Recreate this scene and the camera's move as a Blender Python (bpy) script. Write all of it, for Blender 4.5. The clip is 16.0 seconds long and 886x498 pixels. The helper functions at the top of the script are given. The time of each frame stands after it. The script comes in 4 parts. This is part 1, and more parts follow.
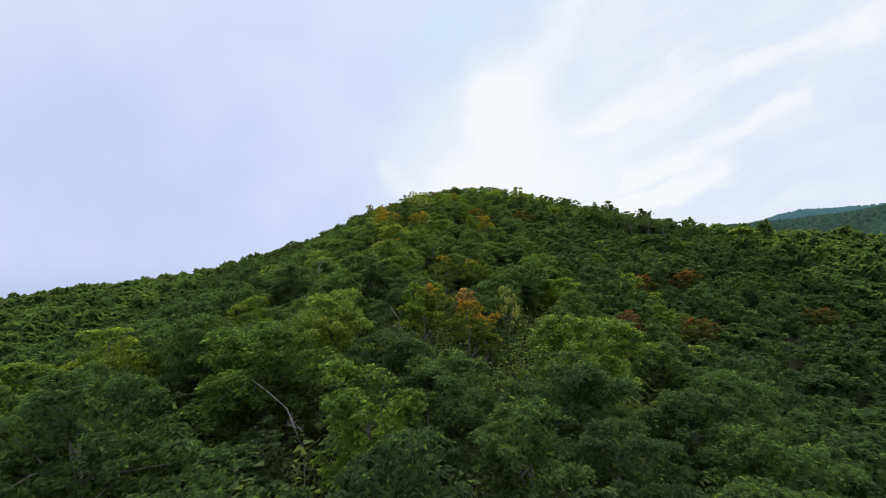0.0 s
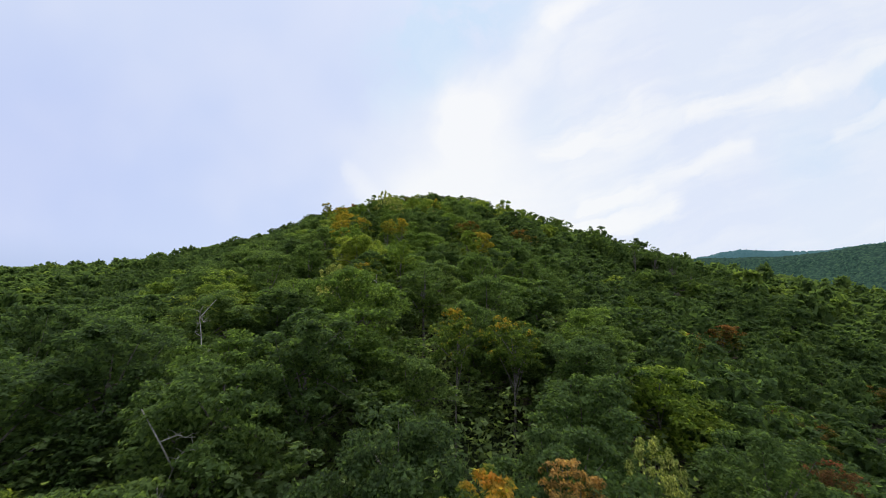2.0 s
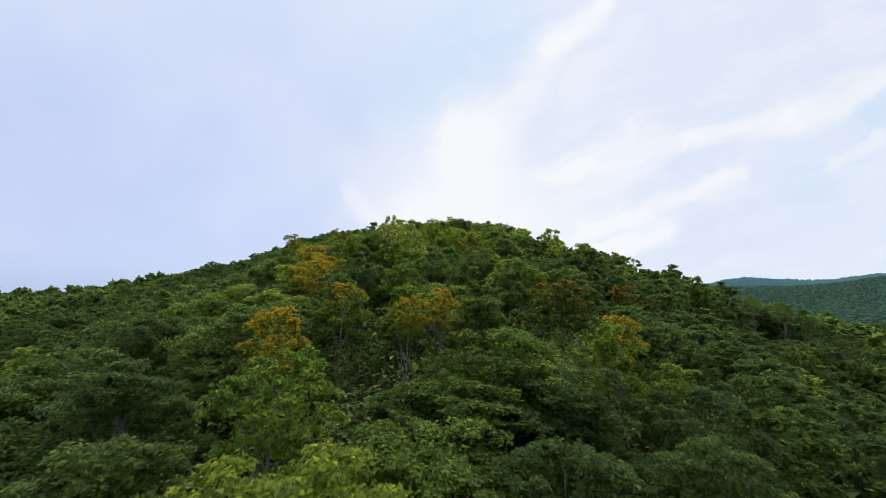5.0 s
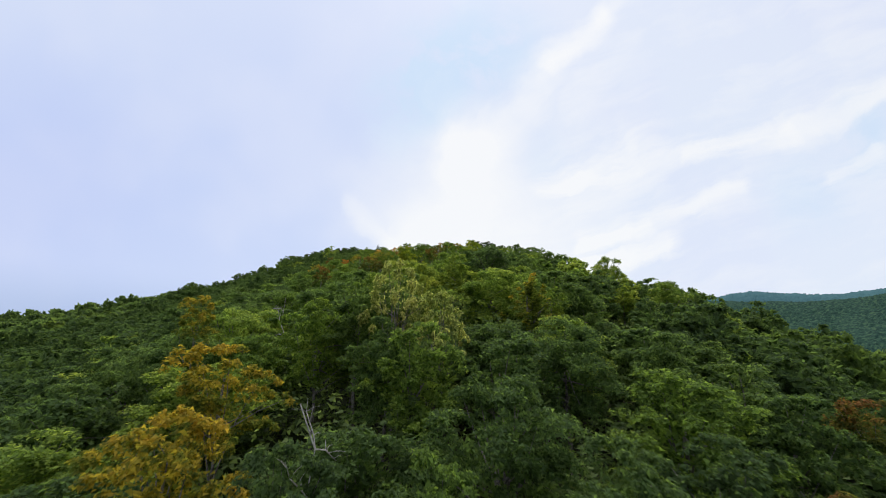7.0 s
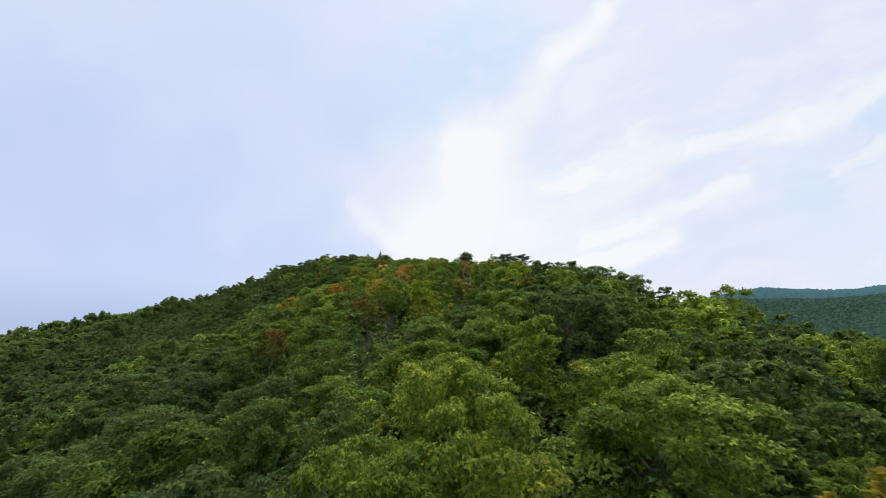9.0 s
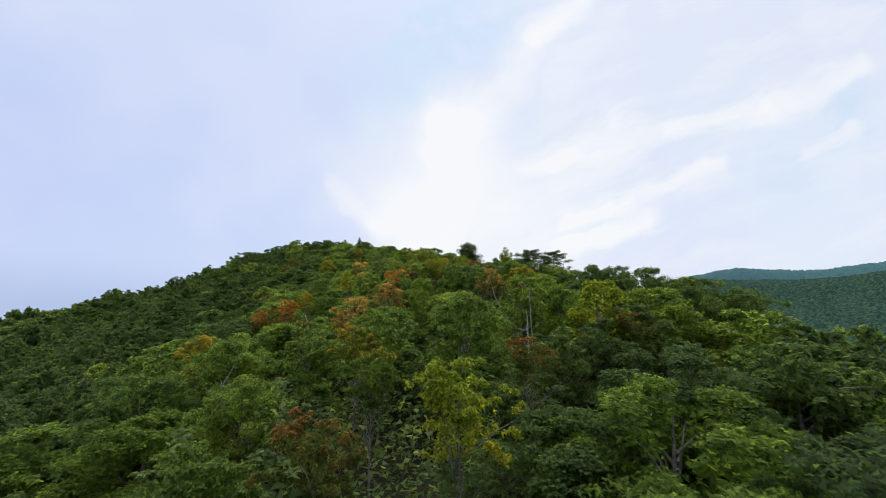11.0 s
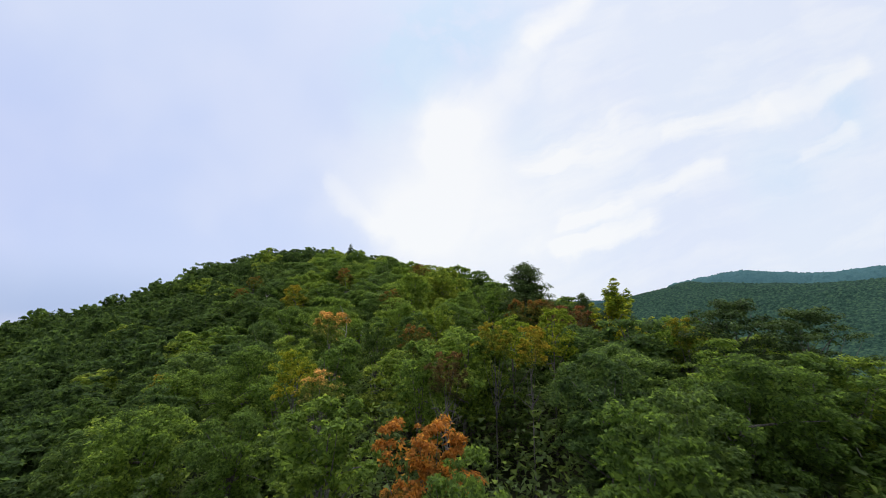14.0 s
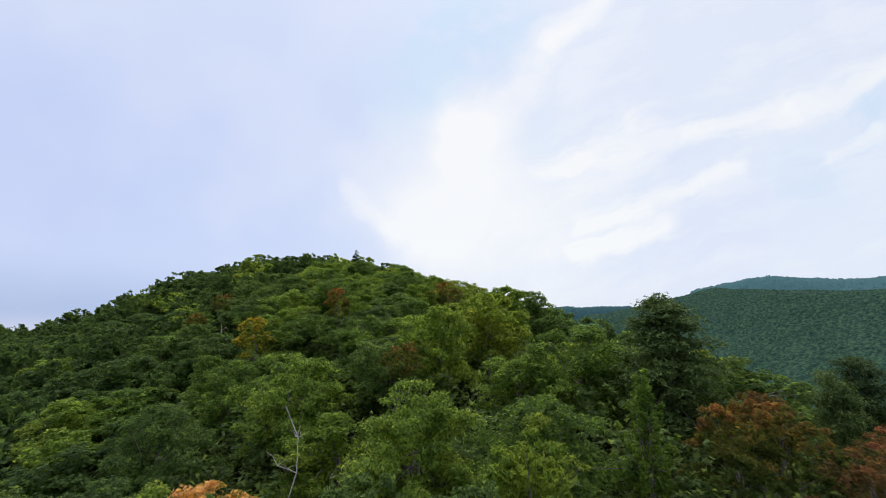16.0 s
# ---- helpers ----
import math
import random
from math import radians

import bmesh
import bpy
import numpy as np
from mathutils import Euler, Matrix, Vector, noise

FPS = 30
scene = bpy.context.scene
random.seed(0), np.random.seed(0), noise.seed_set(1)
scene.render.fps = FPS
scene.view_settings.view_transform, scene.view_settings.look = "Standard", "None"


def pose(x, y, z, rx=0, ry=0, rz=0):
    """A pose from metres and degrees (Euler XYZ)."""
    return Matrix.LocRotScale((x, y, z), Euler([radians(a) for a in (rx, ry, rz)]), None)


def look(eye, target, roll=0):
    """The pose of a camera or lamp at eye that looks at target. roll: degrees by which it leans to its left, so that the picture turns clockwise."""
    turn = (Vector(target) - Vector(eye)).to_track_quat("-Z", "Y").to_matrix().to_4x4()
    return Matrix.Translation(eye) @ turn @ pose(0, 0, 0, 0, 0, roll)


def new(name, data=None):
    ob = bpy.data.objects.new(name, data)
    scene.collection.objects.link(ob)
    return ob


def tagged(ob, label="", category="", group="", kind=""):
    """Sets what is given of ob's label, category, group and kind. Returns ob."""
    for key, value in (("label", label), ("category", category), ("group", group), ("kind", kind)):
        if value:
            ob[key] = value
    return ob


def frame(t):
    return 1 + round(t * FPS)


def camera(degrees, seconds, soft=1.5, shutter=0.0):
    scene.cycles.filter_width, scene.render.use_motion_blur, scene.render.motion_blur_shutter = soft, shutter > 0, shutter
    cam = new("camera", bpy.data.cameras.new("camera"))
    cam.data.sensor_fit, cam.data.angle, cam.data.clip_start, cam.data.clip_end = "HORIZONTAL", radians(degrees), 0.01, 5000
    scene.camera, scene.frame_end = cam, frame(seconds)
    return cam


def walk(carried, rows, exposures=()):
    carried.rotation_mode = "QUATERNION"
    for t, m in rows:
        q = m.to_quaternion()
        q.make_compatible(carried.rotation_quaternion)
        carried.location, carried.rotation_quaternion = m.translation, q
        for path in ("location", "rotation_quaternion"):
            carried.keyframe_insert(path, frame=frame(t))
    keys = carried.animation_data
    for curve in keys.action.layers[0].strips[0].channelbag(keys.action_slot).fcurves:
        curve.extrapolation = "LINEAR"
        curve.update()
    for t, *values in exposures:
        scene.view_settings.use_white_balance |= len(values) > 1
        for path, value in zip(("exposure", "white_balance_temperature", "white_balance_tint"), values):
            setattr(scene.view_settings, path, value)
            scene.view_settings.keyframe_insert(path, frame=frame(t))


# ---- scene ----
cam = camera(92.0, 16.0, soft=0.9, shutter=0.12)

# seconds, place in metres, yaw, pitch and roll in degrees
PATH = [
    (0, 0.03, 0.00, 0.06, 0.55, 8.27, -4.45),
    (0.5, -1.83, 9.90, 2.33, -1.08, 8.25, -3.58),
    (1, -3.47, 19.70, 4.64, -2.57, 8.26, -2.47),
    (1.5, -4.78, 29.50, 7.18, -4.09, 8.38, -1.34),
    (2, -5.98, 39.25, 9.77, -5.19, 9.31, -0.23),
    (2.5, -7.01, 49.02, 12.63, -5.85, 10.20, 0.39),
    (3, -7.85, 58.72, 15.66, -5.94, 11.02, 0.74),
    (3.5, -8.67, 68.25, 18.72, -5.67, 11.46, 0.67),
    (4, -9.48, 77.72, 21.65, -5.33, 11.60, 0.54),
    (6.5, -11.52, 125.96, 38.92, -5.71, 13.48, 0.80),
    (7, -12.05, 135.88, 42.75, -5.36, 13.82, 0.75),
    (7.5, -12.62, 145.64, 46.55, -5.01, 13.97, 0.63),
    (8, -13.17, 155.43, 50.32, -4.76, 14.03, 0.41),
    (8.5, -13.68, 165.20, 54.10, -4.71, 14.13, 0.21),
    (9, -13.98, 174.78, 57.65, -4.91, 13.64, 0.07),
    (11.5, -15.83, 219.98, 72.23, -8.22, 10.77, -0.30),
    (12, -15.93, 229.25, 75.02, -8.70, 10.74, -0.12),
    (12.5, -16.01, 238.60, 77.67, -8.73, 10.79, -0.06),
    (13, -15.97, 248.04, 80.18, -8.42, 10.89, -0.09),
    (13.5, -15.87, 257.45, 82.60, -8.02, 10.99, -0.18),
    (14, -15.74, 266.81, 84.96, -7.61, 11.08, -0.31),
    (14.5, -15.63, 276.20, 87.23, -7.19, 11.19, -0.38),
    (15, -15.59, 285.53, 89.39, -6.80, 11.32, -0.44),
    (15.5, -15.47, 294.83, 91.47, -6.33, 11.45, -0.39),
    (16, -15.27, 304.16, 93.70, -5.61, 11.58, 0.25),
]
walk(cam, [(t, pose(x, y, z, 90 + pitch, 0, yaw) @ pose(0, 0, 0, 0, 0, roll)) for t, x, y, z, yaw, pitch, roll in PATH])

# ---- world: a high bright overcast with streaks over a pale blue sky ----
world = bpy.data.worlds.new("overcast_sky")
scene.world = world
world.use_nodes = True
SUN_ELEV, SUN_AZ = radians(66), radians(8)  # azimuth from +y towards +x


class Nodes:
    """Short hand for wiring a node tree."""

    def __init__(self, tree):
        self.tree = tree
        tree.nodes.clear()

    def add(self, kind, **values):
        node = self.tree.nodes.new(kind)
        for key, value in values.items():
            node.inputs[key.replace("_", " ")].default_value = value
        return node

    def link(self, a, b):
        self.tree.links.new(a, b)

    def put(self, socket, value):
        if isinstance(value, bpy.types.NodeSocket):
            self.link(value, socket)
        else:
            socket.default_value = value

    def math(self, op, a, b=0.0, c=0.0, clamp=False):
        node = self.tree.nodes.new("ShaderNodeMath")
        node.operation, node.use_clamp = op, clamp
        for socket, value in zip(node.inputs, (a, b, c)):
            self.put(socket, value)
        return node.outputs[0]

    def dot(self, a, b):
        node = self.tree.nodes.new("ShaderNodeVectorMath")
        node.operation = "DOT_PRODUCT"
        self.put(node.inputs[0], a)
        self.put(node.inputs[1], b)
        return node.outputs["Value"]

    def mix(self, fac, a, b, blend="MIX"):
        node = self.tree.nodes.new("ShaderNodeMix")
        node.data_type, node.blend_type = "RGBA", blend
        self.put(node.inputs[0], fac)
        self.put(node.inputs[6], a)
        self.put(node.inputs[7], b)
        return node.outputs[2]

    def smooth(self, value, low, high):
        node = self.tree.nodes.new("ShaderNodeMapRange")
        node.interpolation_type = "SMOOTHSTEP"
        self.put(node.inputs[0], value)
        node.inputs[1].default_value, node.inputs[2].default_value = low, high
        return node.outputs[0]

    def noise(self, vector, scale, detail=4.0, rough=0.55, distort=0.0):
        node = self.tree.nodes.new("ShaderNodeTexNoise")
        self.link(vector, node.inputs["Vector"])
        node.inputs["Scale"].default_value, node.inputs["Detail"].default_value = scale, detail
        node.inputs["Roughness"].default_value, node.inputs["Distortion"].default_value = rough, distort
        return node


def rgb(r, g, b):
    return (r, g, b, 1.0)


w = Nodes(world.node_tree)
coord = w.add("ShaderNodeTexCoord").outputs["Generated"]
sky = w.tree.nodes.new("ShaderNodeTexSky")
sky.sky_type, sky.sun_disc = "NISHITA", False
sky.sun_elevation, sky.sun_rotation = SUN_ELEV, SUN_AZ
sky.air_density, sky.dust_density, sky.ozone_density = 1.0, 2.0, 1.0
clear = w.mix(1.0, sky.outputs[0], rgb(0.13, 0.13, 0.13), "MULTIPLY")

# places on the cloud sheet: across and up from a point low in the north, bent by noise so that the clouds fray
SKY_YAW, SKY_PITCH = radians(-4.71), radians(14.13)
sky_right = Vector((math.cos(SKY_YAW), math.sin(SKY_YAW), 0))
sky_ahead = Vector((-math.sin(SKY_YAW) * math.cos(SKY_PITCH), math.cos(SKY_YAW) * math.cos(SKY_PITCH), math.sin(SKY_PITCH)))
sky_up = sky_right.cross(sky_ahead)
facing_north = w.dot(coord, tuple(sky_ahead))
depth = w.math("MAXIMUM", facing_north, 0.12)
sheet = w.tree.nodes.new("ShaderNodeCombineXYZ")
w.link(w.math("DIVIDE", w.dot(coord, tuple(sky_right)), depth), sheet.inputs[0])
w.link(w.math("DIVIDE", w.dot(coord, tuple(sky_up)), depth), sheet.inputs[1])
flat = sheet.outputs[0]
sheet_east = w.math("DIVIDE", w.dot(coord, tuple(sky_right)), depth)


def vector(op, a, b, c=(0.0, 0.0, 0.0)):
    node = w.tree.nodes.new("ShaderNodeVectorMath")
    node.operation = op
    for socket, value in zip(node.inputs, (a, b, c)):
        w.put(socket, value)
    return node.outputs[0]


def bent(place, scale, detail, by):
    """The place, shifted by up to half of by in every direction."""
    drift = vector("SUBTRACT", w.noise(place, scale, detail, 0.6).outputs["Color"], (0.5, 0.5, 0.5))
    return vector("MULTIPLY_ADD", drift, (by, by, 0.0), place)


ray = bent(bent(flat, 2.6, 2.0, 0.10), 10.0, 6.0, 0.05)


def fibres(angle, long, fine, detail=4.0):
    """Noise drawn out along one direction on the sheet."""
    turned = w.tree.nodes.new("ShaderNodeMapping")
    w.link(ray, turned.inputs["Vector"])
    turned.inputs["Rotation"].default_value = (0, 0, -angle)
    stretched = vector("MULTIPLY", turned.outputs[0], (long, fine, 1.0))
    return w.noise(stretched, 1.0, detail, 0.58).outputs["Fac"]


combed = fibres(radians(20), 3.2, 17.0, 7.0)
steep = fibres(radians(44), 3.4, 9.0, 6.0)


def puff(x, y, radius):
    """A soft round patch on the sheet."""
    node = w.tree.nodes.new("ShaderNodeVectorMath")
    node.operation = "DISTANCE"
    w.put(node.inputs[0], ray)
    node.inputs[1].default_value = (x, y, 0)
    return w.smooth(node.outputs["Value"], radius, radius * 0.1)


def streak(a, b, wide_a, wide_b, grain, amount=0.7):
    """A tapering band of cloud from a to b, broken up by the grain."""
    along = Vector((b[0] - a[0], b[1] - a[1], 0))
    start = (a[0], a[1], 0)
    from_a = vector("SUBTRACT", ray, start)
    share = w.math("DIVIDE", w.dot(from_a, tuple(along)), along.length_squared, clamp=True)
    spread = w.tree.nodes.new("ShaderNodeCombineXYZ")
    for socket in spread.inputs:
        w.link(share, socket)
    node = w.tree.nodes.new("ShaderNodeVectorMath")
    node.operation = "DISTANCE"
    w.link(from_a, node.inputs[0])
    w.link(vector("MULTIPLY", spread.outputs[0], tuple(along)), node.inputs[1])
    wide = w.math("MULTIPLY_ADD", share, wide_b - wide_a, wide_a)
    band = w.smooth(w.math("DIVIDE", node.outputs["Value"], wide), 2.2, 0.0)
    torn = w.math("MULTIPLY_ADD", w.math("SUBTRACT", grain, 0.5), amount * 3.6, band)
    return w.math("MULTIPLY", band, w.smooth(torn, 0.0, 1.05))


def total(*parts):
    out = parts[0]
    for p in parts[1:]:
        out = w.math("ADD", out, p)
    return out


def greatest(*parts):
    out = parts[0]
    for p in parts[1:]:
        out = w.math("MAXIMUM", out, p)
    return out


def scaled(v, k):
    return w.math("MULTIPLY", v, k)


broad = w.noise(flat, 2.4, 3.0, 0.5).outputs["Fac"]
wisps = w.noise(ray, 5.0, 5.0, 0.6).outputs["Fac"]
streaks = greatest(
    # a wisp, and the plume that rises from the bank
    scaled(streak((-0.20, 0.09), (-0.10, 0.0), 0.020, 0.030, wisps, 0.8), 0.36),
    scaled(streak((0.06, 0.23), (0.20, 0.33), 0.070, 0.050, steep), 0.5),
    scaled(streak((0.20, 0.33), (0.27, 0.44), 0.050, 0.040, steep), 0.65),
    scaled(streak((0.26, 0.42), (0.37, 0.54), 0.040, 0.030, steep), 0.9),
    scaled(streak((0.37, 0.54), (0.46, 0.68), 0.022, 0.020, steep), 0.45),
    scaled(streak((0.30, 0.36), (0.43, 0.48), 0.050, 0.040, steep), 0.3),
    # long combed streaks towards the east
    scaled(streak((0.29, 0.165), (0.45, 0.215), 0.050, 0.052, combed), 0.85),
    scaled(streak((0.45, 0.215), (0.60, 0.235), 0.042, 0.026, combed), 0.7),
    scaled(streak((0.58, 0.225), (0.82, 0.29), 0.026, 0.036, combed), 0.9),
    scaled(streak((0.82, 0.29), (1.05, 0.38), 0.036, 0.028, combed), 0.65),
    scaled(streak((0.32, 0.13), (0.52, 0.165), 0.05, 0.03, combed), 0.35),
    scaled(streak((0.34, 0.01), (0.50, 0.06), 0.022, 0.032, combed), 0.9),
    scaled(streak((0.49, 0.06), (0.70, 0.145), 0.034, 0.026, combed), 0.75),
    scaled(streak((0.34, -0.06), (0.55, 0.01), 0.022, 0.030, combed), 0.85),
    scaled(streak((0.92, 0.19), (1.03, 0.245), 0.020, 0.028, combed), 0.55),
    scaled(streak((0.70, 0.40), (1.05, 0.50), 0.05, 0.04, combed), 0.22),
)
bright = total(
    streaks,
    # the white bank behind the hilltop
    scaled(puff(0.01, 0.10, 0.29), 0.72), scaled(puff(0.08, 0.22, 0.16), 0.36), scaled(puff(-0.02, 0.01, 0.15), 0.5),
    scaled(puff(0.14, -0.02, 0.26), 0.5), scaled(puff(0.34, -0.05, 0.24), 0.3), scaled(puff(0.27, 0.10, 0.22), 0.22), scaled(puff(0.24, 0.26, 0.2), 0.12),
    w.math("MULTIPLY", w.math("SUBTRACT", combed, 0.47), scaled(w.smooth(sheet_east, 0.05, 0.4), 1.1)),
    w.math("MULTIPLY", w.math("SUBTRACT", wisps, 0.5), w.math("MULTIPLY_ADD", w.smooth(sheet_east, -0.3, 0.1), 0.75, 0.12)),
)
bright = w.math("MULTIPLY", bright, w.smooth(facing_north, 0.0, 0.35), clamp=True)
blue_gap = total(puff(-0.07, 0.32, 0.17), puff(0.12, 0.46, 0.20), scaled(puff(0.0, 0.42, 0.18), 0.8), scaled(puff(1.0, 0.28, 0.14), 0.8), scaled(puff(0.86, 0.14, 0.16), 0.5),
                 scaled(puff(0.24, 0.22, 0.08), 0.5), scaled(puff(0.40, 0.02, 0.06), 0.5))
blue_gap = w.math("MULTIPLY", blue_gap, w.smooth(wisps, 0.3, 0.58), clamp=True)
split_sheet = w.tree.nodes.new("ShaderNodeSeparateXYZ")
w.link(ray, split_sheet.inputs[0])
east, rise = split_sheet.outputs["X"], split_sheet.outputs["Y"]
veil = w.mix(w.smooth(east, -0.45, 0.35), rgb(0.62, 0.712, 0.965), rgb(0.785, 0.850, 0.978))
veil = w.mix(scaled(w.smooth(rise, 0.25, 0.6), 0.45), veil, rgb(0.775, 0.83, 0.976))
veil = w.mix(scaled(w.smooth(broad, 0.42, 0.66), 0.55), veil, rgb(0.755, 0.808, 0.978))
veil = w.mix(scaled(puff(-0.95, 0.12, 0.42), 0.5), veil, rgb(0.52, 0.60, 0.94))
veil = w.mix(scaled(puff(-0.60, 0.12, 0.38), 0.25), veil, rgb(0.54, 0.63, 0.945))
veil = w.mix(scaled(blue_gap, 0.9), veil, rgb(0.63, 0.785, 0.972))
height = w.dot(coord, (0.0, 0.0, 1.0))
low = w.math("MULTIPLY", w.smooth(east, -0.25, -0.7), w.smooth(height, 0.16, 0.04))
veil = w.mix(scaled(low, 0.75), veil, rgb(0.38, 0.50, 0.79))
veil = w.mix(w.math("MULTIPLY", w.smooth(height, 0.045, 0.0), 0.6), veil, rgb(0.74, 0.76, 0.94))
cloudy = w.mix(bright, veil, rgb(0.972, 0.980, 0.991))
zenith = w.mix(w.smooth(height, 0.68, 1.0), rgb(1.0, 1.0, 1.0), rgb(1.7, 1.7, 1.7))
cover = w.mix(1.0, w.mix(0.9, clear, cloudy), zenith, "MULTIPLY")
shine = w.add("ShaderNodeBackground", Strength=1.0)
w.link(cover, shine.inputs["Color"])
w.link(shine.outputs[0], w.add("ShaderNodeOutputWorld").inputs["Surface"])

sun = new("sun", bpy.data.lights.new("sun", "SUN"))
sun.data.energy, sun.data.angle, sun.data.color = 2.45, radians(70), (1.0, 0.94, 0.80)
sun_from = Vector((math.sin(SUN_AZ) * math.cos(SUN_ELEV), math.cos(SUN_AZ) * math.cos(SUN_ELEV), math.sin(SUN_ELEV)))
sun.matrix_world = look(tuple(sun_from * 900), (0, 0, 0))


# ---- materials ----
def material(name):
    mat = bpy.data.materials.new(name)
    mat.use_nodes = True
    return mat, Nodes(mat.node_tree)


def leaf_material(name, stops, glow=0.66, rough=0.6, patch=1.2, shift_by=0.6, turning=0.0, uneven=0.95):
    """Leaves: colours spread leaf by leaf, branch by branch and tree by tree; light passes through the blade."""
    mat, n = material(name)
    island = n.add("ShaderNodeNewGeometry").outputs["Random Per Island"]
    tree_random = n.add("ShaderNodeObjectInfo").outputs["Random"]
    place = n.add("ShaderNodeTexCoord").outputs["Object"]
    spots = n.noise(place, patch * 0.5, 2.0).outputs["Fac"]
    stands = n.noise(place, 0.11, 2.0).outputs["Fac"]
    key = n.math("ADD", n.math("MULTIPLY", island, 0.26 if turning else 0.34), n.math("MULTIPLY_ADD", spots, 1.35, -0.47) if turning else n.math("MULTIPLY", spots, 0.48))
    key = n.math("ADD", key, n.math("MULTIPLY_ADD", stands, 0.9, -0.38))
    key = n.math("ADD", key, n.math("MULTIPLY_ADD", tree_random, shift_by, -shift_by * 0.5 + 0.04), clamp=True)
    if turning:
        split = n.tree.nodes.new("ShaderNodeSeparateXYZ")
        n.link(place, split.inputs[0])
        key = n.math("ADD", key, n.math("MULTIPLY_ADD", split.outputs["Z"], turning, -11.2 * turning), clamp=True)
    ramp = n.tree.nodes.new("ShaderNodeValToRGB")
    n.link(key, ramp.inputs[0])
    while len(ramp.color_ramp.elements) < len(stops):
        ramp.color_ramp.elements.new(0.5)
    for element, (at, colour) in zip(ramp.color_ramp.elements, stops):
        element.position, element.color = at, rgb(*colour)
    value = n.add("ShaderNodeHueSaturation")
    n.link(ramp.outputs[0], value.inputs["Color"])
    n.link(n.math("MULTIPLY_ADD", island, uneven, 1.295 - 0.5 * uneven), value.inputs["Value"])
    front = n.add("ShaderNodeBsdfPrincipled", Roughness=rough)
    front.inputs["Specular IOR Level"].default_value = 0.06
    n.link(value.outputs[0], front.inputs["Base Color"])
    back = n.add("ShaderNodeBsdfTranslucent")
    tint = n.mix(1.0, value.outputs[0], rgb(1.18, 1.17, 0.66), "MULTIPLY")
    n.link(tint, back.inputs["Color"])
    both = n.add("ShaderNodeMixShader", Fac=glow)
    n.link(front.outputs[0], both.inputs[1])
    n.link(back.outputs[0], both.inputs[2])
    n.link(both.outputs[0], n.add("ShaderNodeOutputMaterial").inputs["Surface"])
    return mat


def bark_material(name, dark, light, rough=0.9):
    mat, n = material(name)
    place = n.add("ShaderNodeTexCoord").outputs["Object"]
    grain = n.noise(place, 6.0, 6.0, 0.65).outputs["Fac"]
    patch = n.noise(place, 0.8, 2.0).outputs["Fac"]
    fac = n.math("ADD", n.math("MULTIPLY", grain, 0.7), n.math("MULTIPLY", patch, 0.3))
    body = n.add("ShaderNodeBsdfPrincipled", Roughness=rough)
    n.link(n.mix(n.smooth(fac, 0.35, 0.65), rgb(*dark), rgb(*light)), body.inputs["Base Color"])
    bump = n.add("ShaderNodeBump", Strength=0.6, Distance=0.03)
    n.link(grain, bump.inputs["Height"])
    n.link(bump.outputs[0], body.inputs["Normal"])
    n.link(body.outputs[0], n.add("ShaderNodeOutputMaterial").inputs["Surface"])
    return mat


def ground_material():
    mat, n = material("leaf_litter")
    place = n.add("ShaderNodeTexCoord").outputs["Object"]
    grain = n.noise(place, 2.0, 6.0, 0.7).outputs["Fac"]
    broad_patch = n.noise(place, 0.02, 4.0, 0.6).outputs["Fac"]
    tone = n.mix(n.smooth(grain, 0.35, 0.7), rgb(0.036, 0.034, 0.024), rgb(0.10, 0.084, 0.056))
    tone = n.mix(n.smooth(broad_patch, 0.4, 0.62), tone, rgb(0.045, 0.062, 0.028))
    body = n.add("ShaderNodeBsdfPrincipled", Roughness=1.0)
    body.inputs["Specular IOR Level"].default_value = 0.1
    n.link(tone, body.inputs["Base Color"])
    bump = n.add("ShaderNodeBump", Strength=0.8, Distance=0.3)
    n.link(grain, bump.inputs["Height"])
    n.link(bump.outputs[0], body.inputs["Normal"])
    n.link(body.outputs[0], n.add("ShaderNodeOutputMaterial").inputs["Surface"])
    return mat


GREEN = leaf_material("green_leaves", [(0.0, (0.064, 0.104, 0.034)), (0.35, (0.094, 0.149, 0.038)), (0.65, (0.140, 0.206, 0.045)), (1.0, (0.236, 0.275, 0.059))])
# a darker leaf colour, also massed on the flanks to stand for shade
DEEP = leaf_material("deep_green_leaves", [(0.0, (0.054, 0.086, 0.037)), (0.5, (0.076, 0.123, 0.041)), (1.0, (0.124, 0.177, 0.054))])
OUTER_GREEN = leaf_material("outer_green_leaves", [(0.0, (0.062, 0.099, 0.035)), (0.5, (0.091, 0.140, 0.039)), (1.0, (0.134, 0.183, 0.048))], uneven=0.4)
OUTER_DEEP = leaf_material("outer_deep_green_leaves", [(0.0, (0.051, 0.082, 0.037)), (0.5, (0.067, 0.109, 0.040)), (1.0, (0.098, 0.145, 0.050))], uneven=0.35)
PALE = leaf_material("pale_leaves", [(0.0, (0.09, 0.13, 0.045)), (0.32, (0.17, 0.215, 0.065)), (0.60, (0.36, 0.37, 0.13)), (1.0, (0.48, 0.40, 0.19))], shift_by=0.1)
LIME = leaf_material("lime_leaves", [(0.0, (0.08, 0.14, 0.022)), (0.4, (0.18, 0.23, 0.028)), (0.75, (0.36, 0.30, 0.035)), (1.0, (0.46, 0.36, 0.04))])
YELLOW = leaf_material("yellow_green_leaves", [(0.0, (0.070, 0.128, 0.028)), (0.5, (0.135, 0.194, 0.037)), (1.0, (0.237, 0.247, 0.045))], shift_by=0.4)
